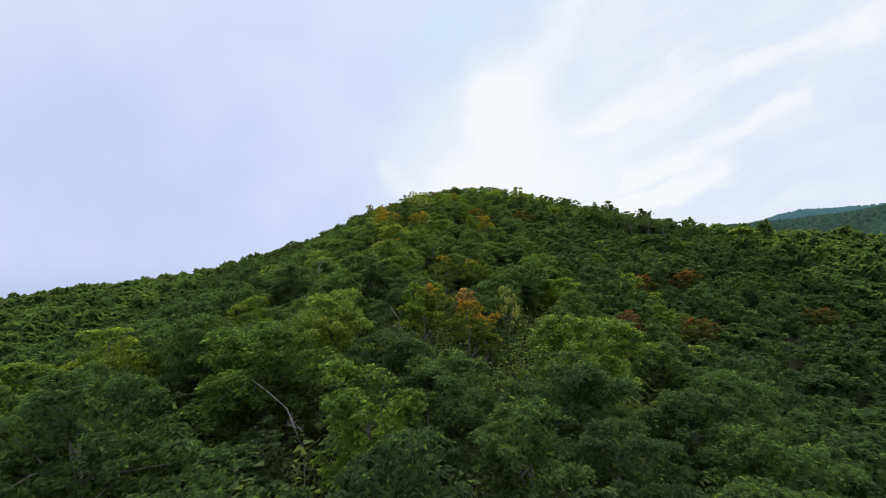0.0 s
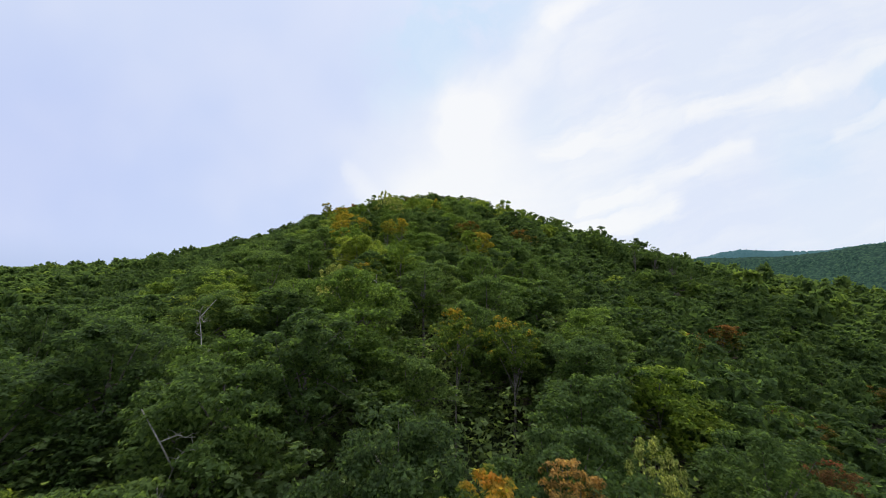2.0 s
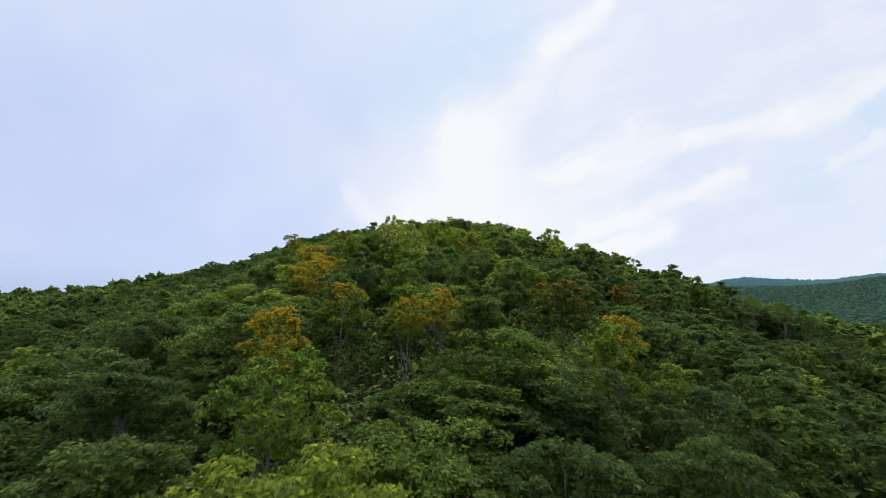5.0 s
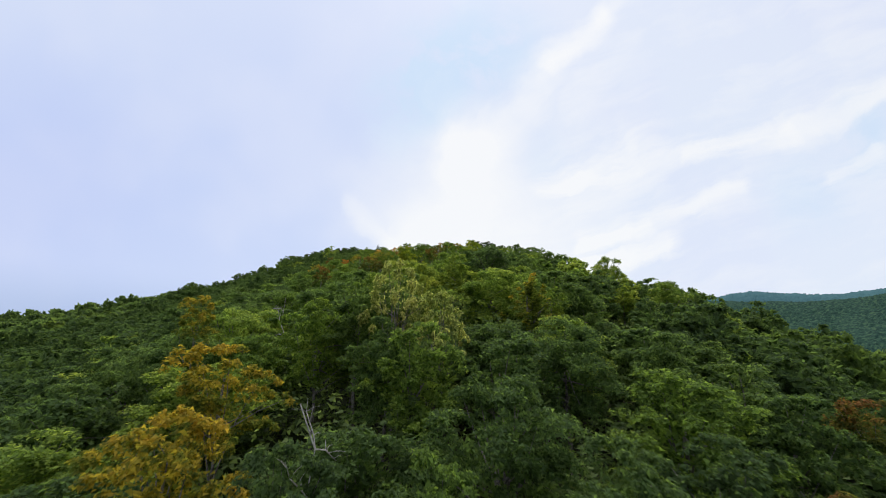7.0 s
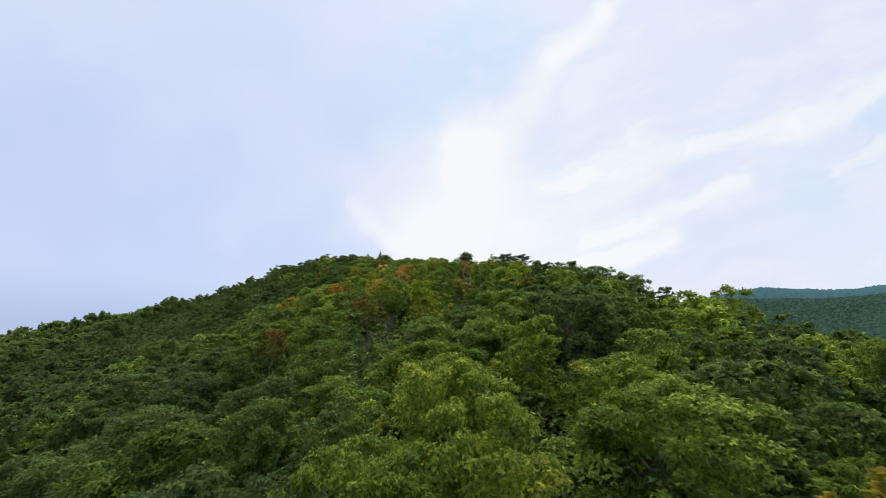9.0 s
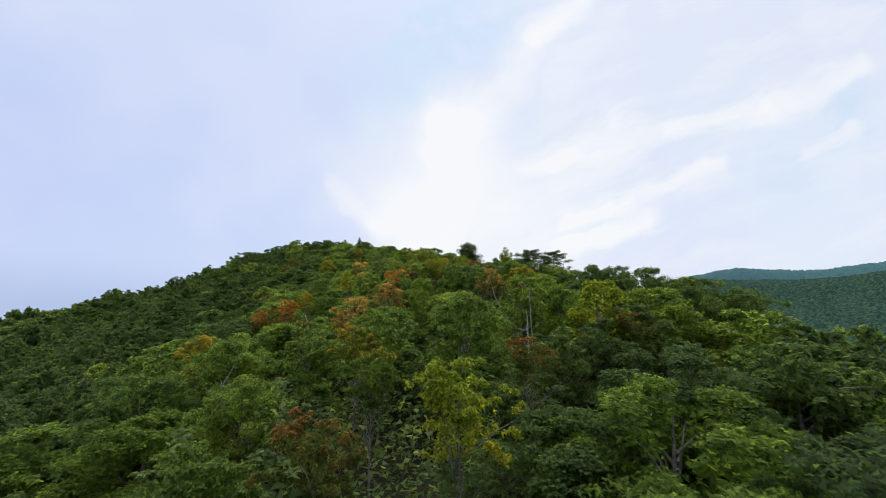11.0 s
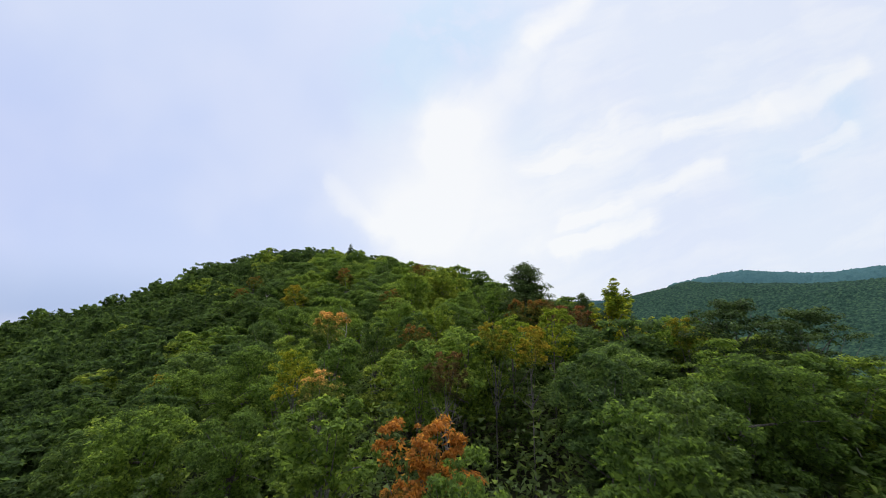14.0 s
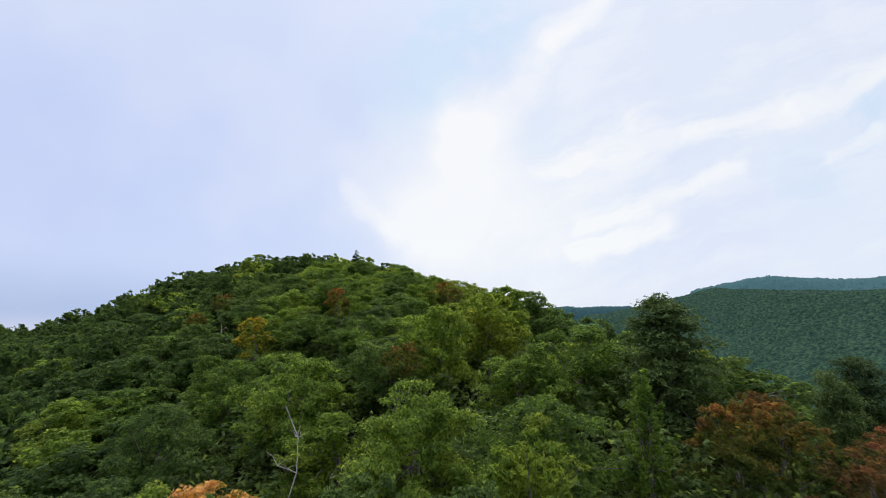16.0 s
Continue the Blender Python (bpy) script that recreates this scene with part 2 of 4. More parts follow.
AMBER = leaf_material("amber_leaves", [(0.0, (0.078, 0.116, 0.026)), (0.32, (0.135, 0.158, 0.028)), (0.52, (0.265, 0.215, 0.030)), (1.0, (0.37, 0.245, 0.035))], shift_by=0.2, turning=0.08)
ORANGE = leaf_material("orange_leaves", [(0.0, (0.09, 0.090, 0.026)), (0.22, (0.17, 0.110, 0.030)), (0.42, (0.32, 0.145, 0.038)), (1.0, (0.42, 0.205, 0.052))], shift_by=0.2, turning=0.12)
RUSSET = leaf_material("russet_leaves", [(0.0, (0.07, 0.080, 0.026)), (0.34, (0.14, 0.110, 0.038)), (0.60, (0.32, 0.195, 0.068)), (1.0, (0.44, 0.295, 0.110))], shift_by=0.25, turning=0.12)
RUST = leaf_material("rust_leaves", [(0.0, (0.055, 0.090, 0.022)), (0.40, (0.095, 0.105, 0.026)), (0.64, (0.165, 0.092, 0.032)), (1.0, (0.26, 0.120, 0.040))], shift_by=0.25, turning=0.12)
RED = leaf_material("red_brown_leaves", [(0.0, (0.05, 0.06, 0.022)), (0.45, (0.10, 0.07, 0.030)), (0.8, (0.15, 0.070, 0.038)), (1.0, (0.23, 0.082, 0.046))], shift_by=0.3, turning=0.12)
TIPPED = leaf_material("green_leaves_with_amber_tips", [(0.0, (0.06, 0.10, 0.026)), (0.46, (0.105, 0.155, 0.03)), (0.67, (0.26, 0.20, 0.03)), (1.0, (0.42, 0.20, 0.03))], shift_by=0.2, turning=0.11)
PEACH = leaf_material("peach_leaves", [(0.0, (0.07, 0.115, 0.028)), (0.46, (0.13, 0.16, 0.042)), (0.70, (0.42, 0.25, 0.08)), (1.0, (0.56, 0.34, 0.15))], shift_by=0.1, turning=0.17)
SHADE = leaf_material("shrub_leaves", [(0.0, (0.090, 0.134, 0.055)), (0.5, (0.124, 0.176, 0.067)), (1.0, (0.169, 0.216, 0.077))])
NEEDLE = leaf_material("pine_needles", [(0.0, (0.030, 0.050, 0.020)), (0.5, (0.052, 0.082, 0.027)), (1.0, (0.088, 0.122, 0.038))], glow=0.3)
# distance haze is tinted into these two leaf colours, bluer on the remote ridges
FAR_HAZED = leaf_material("mountain_leaves_with_haze", [(0.26, (0.010, 0.027, 0.022)), (0.5, (0.022, 0.052, 0.036)), (0.74, (0.046, 0.086, 0.046))], glow=0.1, rough=1.0, patch=0.22, shift_by=0.0)
REMOTE_HAZED = leaf_material("remote_leaves_with_haze", [(0.2, (0.034, 0.082, 0.094)), (0.5, (0.044, 0.098, 0.108)), (0.8, (0.058, 0.118, 0.118))], glow=0.1, rough=1.0, patch=0.2, shift_by=0.0)
BARK = bark_material("grey_bark", (0.05, 0.044, 0.036), (0.24, 0.215, 0.18))
DEAD = bark_material("bleached_wood", (0.17, 0.16, 0.14), (0.47, 0.44, 0.39))
LITTER = ground_material()

# ---- relief: heights of the canopy over the hill, by rows of y ----
RELIEF_X = np.array([-600, -310, -155, -73, -22, 22, 73, 155, 310, 600.0])
RELIEF_Y = np.array([-110, 0, 80, 170, 260, 345, 427, 520, 730.0])
RELIEF = np.array([
    [-32, -23, -17, -22, -32, -47, -70, -108, -140, -150],
    [-16, -17, -16, -12, -9, -18, -45, -77, -110, -140],
    [-5, -10, -15, -1.3, 12.7, 3.7, -25.3, -49, -71, -130],
    [8, 3, -5, 22, 44, 40, 19, -5, -26, -102],
    [21, 21, 21, 52, 72, 75, 63, 41, 14, -71],
    [36, 38, 51, 72, 91, 91, 63, 49, 31, -42],
    [52, 50, 71, 103, 114, 102, 78, 57, 39, -16],
    [62, 70, 104, 132, 125, 103, 83, 62, 44, 10],
    [65, 82, 92, 92, 88, 82, 70, 55, 40, 30],
], float)
VALLEY = -60.0


def weights(knots, q):
    """Cubic weights of the knots for the places q along one axis."""
    q = np.clip(q, knots[0], knots[-1])
    i = np.clip(np.searchsorted(knots, q) - 1, 0, len(knots) - 2)
    h = knots[i + 1] - knots[i]
    t = (q - knots[i]) / h
    out, r = np.zeros((len(q), len(knots))), np.arange(len(q))
    np.add.at(out, (r, i), 2 * t**3 - 3 * t**2 + 1)
    np.add.at(out, (r, i + 1), -2 * t**3 + 3 * t**2)
    for j, k in ((i, t**3 - 2 * t**2 + t), (i + 1, t**3 - t**2)):
        a, b = np.maximum(j - 1, 0), np.minimum(j + 1, len(knots) - 1)
        np.add.at(out, (r, b), k * h / (knots[b] - knots[a]))
        np.add.at(out, (r, a), -k * h / (knots[b] - knots[a]))
    return out


def hill(x, y):
    return np.einsum("ni,ij,nj->n", weights(RELIEF_Y, y), RELIEF, weights(RELIEF_X, x))


def ridge(x, y, a, b, ha, hb, near_side, far_side):
    """A mountain ridge along the line from a to b, with heights at its ends and the widths of its two flanks."""
    a, b = np.array(a, float), np.array(b, float)
    along = b - a
    length = np.hypot(*along)
    along /= length
    s = (x - a[0]) * along[0] + (y - a[1]) * along[1]
    d = (x - a[0]) * along[1] - (y - a[1]) * along[0]
    wide = np.where(d > 0, near_side, far_side)
    past = np.maximum(np.maximum(-s, s - length), 0.0)
    return (ha + (hb - ha) * np.clip(s / length, 0, 1)) * np.exp(-((np.abs(d) / wide) ** 1.7) - (past / (0.8 * near_side)) ** 2)


def outer(x, y):
    """Valley floor and the mountains beyond, above VALLEY."""
    h = np.zeros(len(x))
    for one in MOUNTAINS:
        h = np.maximum(h, ridge(x, y, *one))
    roll = 9 * np.sin(x / 190 + 1.3) * np.sin(y / 230) + 6 * np.sin(x / 83 + y / 97) + 3 * np.sin(x / 41 - y / 37)
    return VALLEY + h + 0.6 * roll * np.clip(h / 120, 0.15, 1) - 6


# a, b, heights above the valley, widths of the flanks towards and away from the hill
MOUNTAINS = [
    ((2150, 3170), (2440, 2940), 510, 575, 420, 600),
    ((2440, 2940), (2720, 2640), 572, 520, 420, 600),
    ((2720, 2640), (3300, 1900), 515, 560, 520, 600),
    ((1000, 2370), (1406, 2113), 285, 382, 480, 420),
    ((1406, 2113), (1560, 1540), 380, 318, 560, 420),
    ((1560, 1540), (1700, 700), 318, 330, 560, 420),
    ((880, 3610), (1240, 3465), 350, 392, 220, 300),
    ((1240, 3465), (1340, 3425), 392, 368, 200, 300),
    ((1340, 3425), (1640, 3300), 380, 392, 200, 300),
    ((-3000, 2500), (-2260, 3120), 180, 175, 400, 500),
]


def canopy(x, y):
    """Height of the tree tops: the hill, easing into the country round it."""
    x, y = np.atleast_1d(np.asarray(x, float)), np.atleast_1d(np.asarray(y, float))
    out = np.maximum(np.maximum(np.abs(x) - 430, y - 560), -y - 60)
    ease = np.clip(out / 170, 0, 1)
    ease = ease * ease * (3 - 2 * ease)
    return hill(x, y) * (1 - ease) + (outer(x, y)) * ease


TREE = 15.0  # from the ground to the tree tops


def ground_height(x, y):
    return canopy(x, y) - TREE


# ---- mesh building ----
def build_mesh(name, verts, faces, mat):
    """A mesh from arrays of corners and of faces with an equal number of sides."""
    mesh = bpy.data.meshes.new(name)
    verts, faces = np.asarray(verts, np.float32), np.asarray(faces, np.int32)
    sides = faces.shape[1]
    mesh.vertices.add(len(verts))
    mesh.vertices.foreach_set("co", verts.ravel())
    mesh.loops.add(faces.size)
    mesh.loops.foreach_set("vertex_index", faces.ravel())
    mesh.polygons.add(len(faces))
    mesh.polygons.foreach_set("loop_start", np.arange(len(faces), dtype=np.int32) * sides)
    mesh.update(calc_edges=True)
    mesh.validate()
    mesh.materials.append(mat)
    return mesh


def tube(points, radii, sides=6):
    """Corners and quads of a tapered round branch along points."""
    pts, verts, faces = [Vector(p) for p in points], [], []
    for i, p in enumerate(pts):
        way = (pts[min(i + 1, len(pts) - 1)] - pts[max(i - 1, 0)]).normalized()
        turn = way.to_track_quat("Z", "Y").to_matrix()
        for k in range(sides):
            a = 2 * math.pi * k / sides
            verts.append(p + turn @ Vector((math.cos(a) * radii[i], math.sin(a) * radii[i], 0)))
        if i:
            for k in range(sides):
                m = (k + 1) % sides
                faces.append(((i - 1) * sides + k, (i - 1) * sides + m, i * sides + m, i * sides + k))
    return np.array(verts), np.array(faces)


def joined(pieces):
    verts, faces, n = [], [], 0
    for v, f in pieces:
        verts.append(v)
        faces.append(f + n)
        n += len(v)
    return np.concatenate(verts), np.concatenate(faces)


def blades(rng, spot, normal, out, long, wide, droop):
    """Three-cornered leaf sprays at the spots, lying across their normals."""
    count = len(spot)
    normal = normal / np.linalg.norm(normal, axis=1, keepdims=True)
    axis = out * 0.6 + rng.normal(size=(count, 3)) * 0.7
    axis[:, 2] -= droop
    axis -= normal * (axis * normal).sum(1, keepdims=True)
    axis /= np.linalg.norm(axis, axis=1, keepdims=True)
    size = rng.uniform(0.65, 1.35, count)[:, None]
    half, wing = axis * long * 0.5 * size, np.cross(normal, axis) * wide * 0.5 * size
    skew = axis * rng.uniform(-0.25, 0.25, count)[:, None] * long
    return np.stack([spot - half + wing + skew, spot + half, spot - half - wing - skew], 1).reshape(-1, 3)


def leaves(rng, clumps, count, long, wide, droop=0.15, up=0.55, fill=0.2, fill_size=1.5):
    """Leaves over the upper sides of flat sprays (rows of x, y, z, radius, height), and larger ones inside that close the crown."""
    clumps = np.asarray(clumps, float)
    share = clumps[:, 3] ** 2
    inner = int(count * fill)
    which = rng.choice(len(clumps), count, p=share / share.sum())
    c = clumps[which]
    d = rng.normal(size=(count, 3))
    d /= np.linalg.norm(d, axis=1, keepdims=True)
    d[:, 2] = np.where(rng.random(count) < 0.6, np.abs(d[:, 2]), d[:, 2])
    reach = rng.uniform(0.0, 1.0, count) ** 0.45 * 1.15
    spot = c[:, :3] + d * reach[:, None] * np.stack([c[:, 3], c[:, 3], c[:, 4]], 1)
    spot[:, 2] -= droop * 0.5 * c[:, 3] * (reach * np.hypot(d[:, 0], d[:, 1])) ** 2
    normal = d * 0.45 + rng.normal(size=(count, 3)) * 0.40
    normal[:, 2] += up
    outer = blades(rng, spot, normal, d, long, wide, droop)
    c = clumps[rng.choice(len(clumps), inner)]
    middle = clumps[:, :3].mean(0)
    spot = middle + (c[:, :3] - middle) * rng.uniform(0.4, 0.86, inner)[:, None] + rng.normal(size=(inner, 3)) * 0.2 - (0, 0, 0.4)
    inside = blades(rng, spot, rng.normal(size=(inner, 3)) + (0, 0, 0.5), rng.normal(size=(inner, 3)), long * fill_size, wide * fill_size, droop)
    verts = np.concatenate([outer, inside])
    return verts, np.arange(len(verts)).reshape(-1, 3)


def broadleaf_clumps(rng, number, high, spread, deep, low=4):
    """Sprays gathered into ragged tiers, all round a deep crown with its top at the height high."""
    rows, middle, tiers = [], high - deep * 0.98, []
    number_of_tiers = 20 + 2 * low
    for k in range(number_of_tiers):
        f = (k + 0.5) / number_of_tiers
        rise = 0.92 - 1.75 * f + rng.uniform(-0.12, 0.12)  # from the top down to the skirts
        a = k * 2.4 + rng.uniform(-0.5, 0.5)
        ring = math.sqrt(max(1 - min(abs(rise), 1) ** 2, 0.03)) * rng.uniform(0.45, 1.12) * spread * 0.86
        lift = rng.uniform(-0.10, 0.13) * deep
        tiers.append((math.cos(a) * ring, math.sin(a) * ring, middle + rise * deep * 0.86 + lift, spread * rng.uniform(0.13, 0.36), rng.uniform(0.3, 0.9), a))
    for k in range(number):
        tx, ty, tz, tr, thick, ta = tiers[k % number_of_tiers]
        a, out = rng.uniform(0, 6.28), tr * math.sqrt(rng.uniform(0.02, 1.0))
        r = spread * rng.uniform(0.07, 0.15)
        x, y = tx + math.cos(a) * out, ty + math.sin(a) * out
        z = tz + thick * tr * (1 - (out / tr) ** 2) - 0.25 * out * math.cos(a - ta) + rng.uniform(-0.3, 0.3)
        rows.append((x, y, min(z, high - r * 0.3), r, r * rng.uniform(0.45, 0.85)))
    return rows


def limbs(rng, clumps, high, thick, number, fork=0.45):
    """A leaning, tapered trunk with limbs that reach into the clumps."""
    lean = rng.uniform(-0.5, 0.5, 2)
    trunk = [(0, 0, -1.5)] + [(lean[0] * f + rng.uniform(-0.12, 0.12), lean[1] * f + rng.uniform(-0.12, 0.12), high * 0.86 * f) for f in (0.12, 0.35, 0.6, 0.8, 1.0)]
    pieces = [tube(trunk, [thick * 1.35, thick * 1.05, thick * 0.85, thick * 0.62, thick * 0.38, thick * 0.12], 7)]
    for k in rng.choice(len(clumps), min(number, len(clumps)), replace=False):
        row = clumps[int(k)]
        f = rng.uniform(fork, 0.85)
        base = Vector((lean[0] * f, lean[1] * f, high * 0.86 * f))
        end = Vector(row[:3])
        bow = base.lerp(end, 0.55) + Vector((rng.uniform(-0.3, 0.3), rng.uniform(-0.3, 0.3), rng.uniform(-0.1, 0.5)))
        pieces.append(tube([base, bow, end], [thick * 0.38, thick * 0.22, thick * 0.05], 5))
    return joined(pieces)


def part(name, mesh, parent, label=""):
    ob = new(name, mesh)
    ob.parent = parent
    return tagged(ob, label)


FOREST = {}


def tree_kind(key, name, seed, mats, label, category, clump_rows, high, thick, count, long, wide, bark=None, droop=0.15, limb_number=12, group="", fill=0.2):
    """Meshes of one tree, kept until it is planted; leaf colours as a list of materials that share the shape."""
    rng = np.random.default_rng(seed)
    clumps = clump_rows(rng)
    wood = build_mesh(name + "_trunk", *limbs(rng, clumps, high, thick, limb_number), bark or BARK)
    crown = build_mesh(name + "_crown", *leaves(rng, clumps, count, long, wide, droop, fill=fill), mats[0])
    FOREST[key] = dict(name=name, wood=wood, crown=crown, mats=mats, label=label, category=category, high=high, group=group,
                       radius=float(max(math.hypot(c[0], c[1]) + c[3] for c in clumps)))


def plant(key, x, y, size=1.0, top=0.0, spin=0.0, colour=0, label=""):
    """One tree whose top reaches the canopy plus top; it stands on the ground."""
    kind = FOREST[key]
    z = float(ground_height(x, y)[0])
    tall = (TREE + top) / kind["high"]
    root = new(kind["name"])
    part("trunk", kind["wood"], root)
    crown = part("crown", kind["crown"], root)
    squat = min(max(size / tall, 0.5 if kind["name"] == "maple_tree" else 0.88), 1.0)  # a small crown is low as well as narrow
    crown.scale.z, crown.location.z = squat, kind["high"] * (1 - squat)
    crown.material_slots[0].link = "OBJECT"
    crown.material_slots[0].material = kind["mats"][colour]
    root.matrix_basis = Matrix.LocRotScale((x, y, z), Euler((0, 0, spin)), (size, size, tall))
    TAKEN.append((x, y, size * kind["radius"]))
    return tagged(root, label or kind["label"], kind["category"], kind["group"])


TAKEN = []


def rounded(number, spread, deep, high=14.0, low=4):
    return lambda rng: broadleaf_clumps(rng, number, high, spread, deep, low)


def pine_clumps(rng, high=15.0, spread=3.6):
    """Dense tufted boughs of an old pine: rounded at the top, widening downwards."""
    rows = [(0, 0, high - 0.5, 0.6, 0.45), (0.4, -0.2, high - 1.1, 0.8, 0.5), (-0.45, 0.3, high - 1.2, 0.75, 0.5)]
    for level in range(13):
        f = (level + 0.5) / 13
        z = high - 0.9 - f * 10.0
        for k in range(7):
            a = k * 0.9 + level * 0.6 + rng.uniform(-0.3, 0.3)
            reach = spread * (0.46 + 1.25 * f - 0.72 * f * f) * rng.uniform(0.6, 1.12)
            lift = rng.uniform(-0.6, 0.6)
            for t, r in ((0.86, 0.85), (0.5, 0.8)):
                rows.append((math.cos(a) * reach * t + rng.uniform(-0.25, 0.25), math.sin(a) * reach * t + rng.uniform(-0.25, 0.25), z + lift, r * rng.uniform(0.75, 1.2), rng.uniform(0.42, 0.75)))
    return rows


def birch_clumps(rng, high=14.0):
    """Loose sprays along upswept shoots: a narrow broken top over wider skirts."""
    rows = []
    for shoot in range(15):
        a, f = shoot * 2.4, shoot / 14
        top, foot = high - 5.2 * f - rng.uniform(0, 0.5), high - 3.2 - 7.0 * f
        out = 0.15 + 2.3 * f**0.8 * rng.uniform(0.7, 1.2)
        for t in (0.3, 0.5, 0.68, 0.84, 1.0):
            rows.append((math.cos(a) * out * t + rng.uniform(-0.15, 0.15), math.sin(a) * out * t + rng.uniform(-0.15, 0.15), foot + (top - foot) * t, 0.52 - 0.3 * t, 0.48 - 0.2 * t))
    return rows


def hanging_clumps(rng, high=15.0, spread=3.4):
    """Separate leaf clusters at the ends of the shoots, with gaps between them."""
    rows = []
    for k in range(46):
        f = (k + 0.5) / 46
        ring = spread * (0.22 + 0.86 * math.sqrt(f)) * rng.uniform(0.7, 1.08)
        a, z, r = k * 2.4 + rng.uniform(-0.4, 0.4), high - 0.6 - 5.4 * f**1.2 + rng.uniform(-0.5, 0.5), rng.uniform(0.26, 0.5)
        for drop in (0.0, 0.75, 1.4):
            rows.append((math.cos(a) * ring + rng.uniform(-0.12, 0.12), math.sin(a) * ring + rng.uniform(-0.12, 0.12), z - drop * r, r * (1 - 0.28 * drop), r * 0.6))
    return rows


def umbrella_clumps(rng, high=15.0, spread=3.6):
    """Flat, open plates of needles on a few level boughs near the top."""
    rows = []
    for level in range(9):
        z = high - 0.4 - level * (0.5 if level < 6 else 0.62)
        for k in range(3 if level < 2 else 4):
            a = k * 2.1 + level * 1.3 + rng.uniform(-0.4, 0.4)
            reach = spread * (0.45 + 0.14 * min(level, 5)) * rng.uniform(0.5, 1.15)
            drop = rng.uniform(-0.7, 0.35)
            for t in (0.35, 0.65, 0.9, 1.05):
                rows.append((math.cos(a) * reach * t + rng.uniform(-0.3, 0.3), math.sin(a) * reach * t + rng.uniform(-0.3, 0.3), z + 0.3 * t + drop + rng.uniform(-0.2, 0.2), rng.uniform(0.5, 0.85), rng.uniform(0.25, 0.42)))
    return rows


# ---- ground ----
def ground_sheet():
    """One sheet: close-meshed over the hill, wider meshed to the horizon."""
    inner_x, inner_y = np.linspace(-640, 640, 129), np.linspace(-240, 780, 103)
    grow = np.geomspace(20, 3900, 30)
    xs = np.concatenate([np.arange(-4500, -641, 60), inner_x, np.arange(668, 3600, 28), [3900, 4500]])
    ys = np.concatenate([-240 - grow[::-1], inner_y, np.arange(808, 3800, 28), [4000, 4600]])
    gx, gy = np.meshgrid(xs, ys)
    z = ground_height(gx.ravel(), gy.ravel())
    verts = np.stack([gx.ravel(), gy.ravel(), z], 1)
    nx, ny = len(xs), len(ys)
    i = np.arange((ny - 1) * (nx - 1))
    corner = (i // (nx - 1)) * nx + i % (nx - 1)
    faces = np.stack([corner, corner + 1, corner + nx + 1, corner + nx], 1)
    mesh = build_mesh("ground", verts, faces, LITTER)
    mesh.polygons.foreach_set("use_smooth", np.ones(len(faces), bool))
    return tagged(new("ground", mesh), "dark forest floor of leaf litter and soil over a steep hill", "ground", kind="structure")


ground_sheet()

# ---- kinds of trees ----
GREENS = [GREEN, DEEP, YELLOW]
for i in range(8):
    tree_kind(f"oak{i}", "oak_tree", 20 + i, GREENS, "broadleaf tree with a full green layered crown on the ridge", "tree",
              rounded(250 + 8 * i, 5.7 + 0.35 * (i % 3), 5.9 + 0.6 * (i % 2), 15.0), 15.0, 0.26, 16500, 0.27, 0.185, limb_number=18, group="green trees of the ridge")
for i in range(5):
    tree_kind(f"side{i}", "hickory_tree", 40 + i, GREENS, "broadleaf tree with a dense green crown on the hillside", "tree",
              rounded(200 + 8 * i, 5.8 + 0.35 * (i % 2), 6.0, 15.0), 15.0, 0.26, 8000, 0.40, 0.28, limb_number=10, group="green trees of the flanks")
for i in range(4):
    tree_kind(f"slim{i}", "oak_tree", 50 + i, GREENS, "smaller broadleaf tree with a rounded green crown on the ridge", "tree",
              rounded(165 + 8 * i, 3.9, 5.2, 15.0), 15.0, 0.2, 9500, 0.25, 0.17, limb_number=14, group="green trees of the ridge")
AUTUMN = [AMBER, ORANGE, RUSSET, RUST, RED, YELLOW, LIME, PALE, PEACH, TIPPED, DEEP]
TINTS = dict(amber=0, orange=1, russet=2, rust=3, red=4, yellow=5, lime=6, pale=7, peach=8, tipped=9, deep=10)
for i in range(3):
    tree_kind(f"maple{i}", "maple_tree", 60 + i, AUTUMN, "maple tree turning to autumn colours among green trees", "tree",
              rounded(120 + 6 * i, 3.7, 3.9, low=2), 14.0, 0.15, 7600, 0.24, 0.165, droop=0.5, fill=0.07, group="autumn trees of the ridge")
for i in range(2):
    tree_kind(f"thin{i}", "maple_tree", 66 + i, AUTUMN, "maple tree with thin autumn foliage", "tree",
              rounded(120 + 8 * i, 3.7, 3.8, low=2), 14.0, 0.17, 6000, 0.22, 0.15, droop=0.6, limb_number=22, fill=0.05, group="autumn trees of the ridge")
tree_kind("hanging", "chestnut_tree", 90, [PALE], "tree with pale drooping leaf clusters", "tree",
          hanging_clumps, 15.0, 0.11, 5600, 0.26, 0.14, droop=0.7, limb_number=18, fill=0.03)
tree_kind("spruce", "spruce_tree", 72, [NEEDLE], "small dark pointed spruce tree", "tree",
          lambda rng: [(math.cos(k * 2.4) * 0.16 * k**0.75, math.sin(k * 2.4) * 0.16 * k**0.75, 14 - 0.22 * k, 0.3 + 0.02 * k, 0.3) for k in range(40)], 14.0, 0.14, 2600, 0.42, 0.2)
tree_kind("birch", "birch_tree", 71, AUTUMN, "slim birch tree with a pointed yellow-green crown", "tree", birch_clumps, 14.0, 0.12, 6800, 0.20, 0.14, droop=0.5, limb_number=24, fill=0.0)
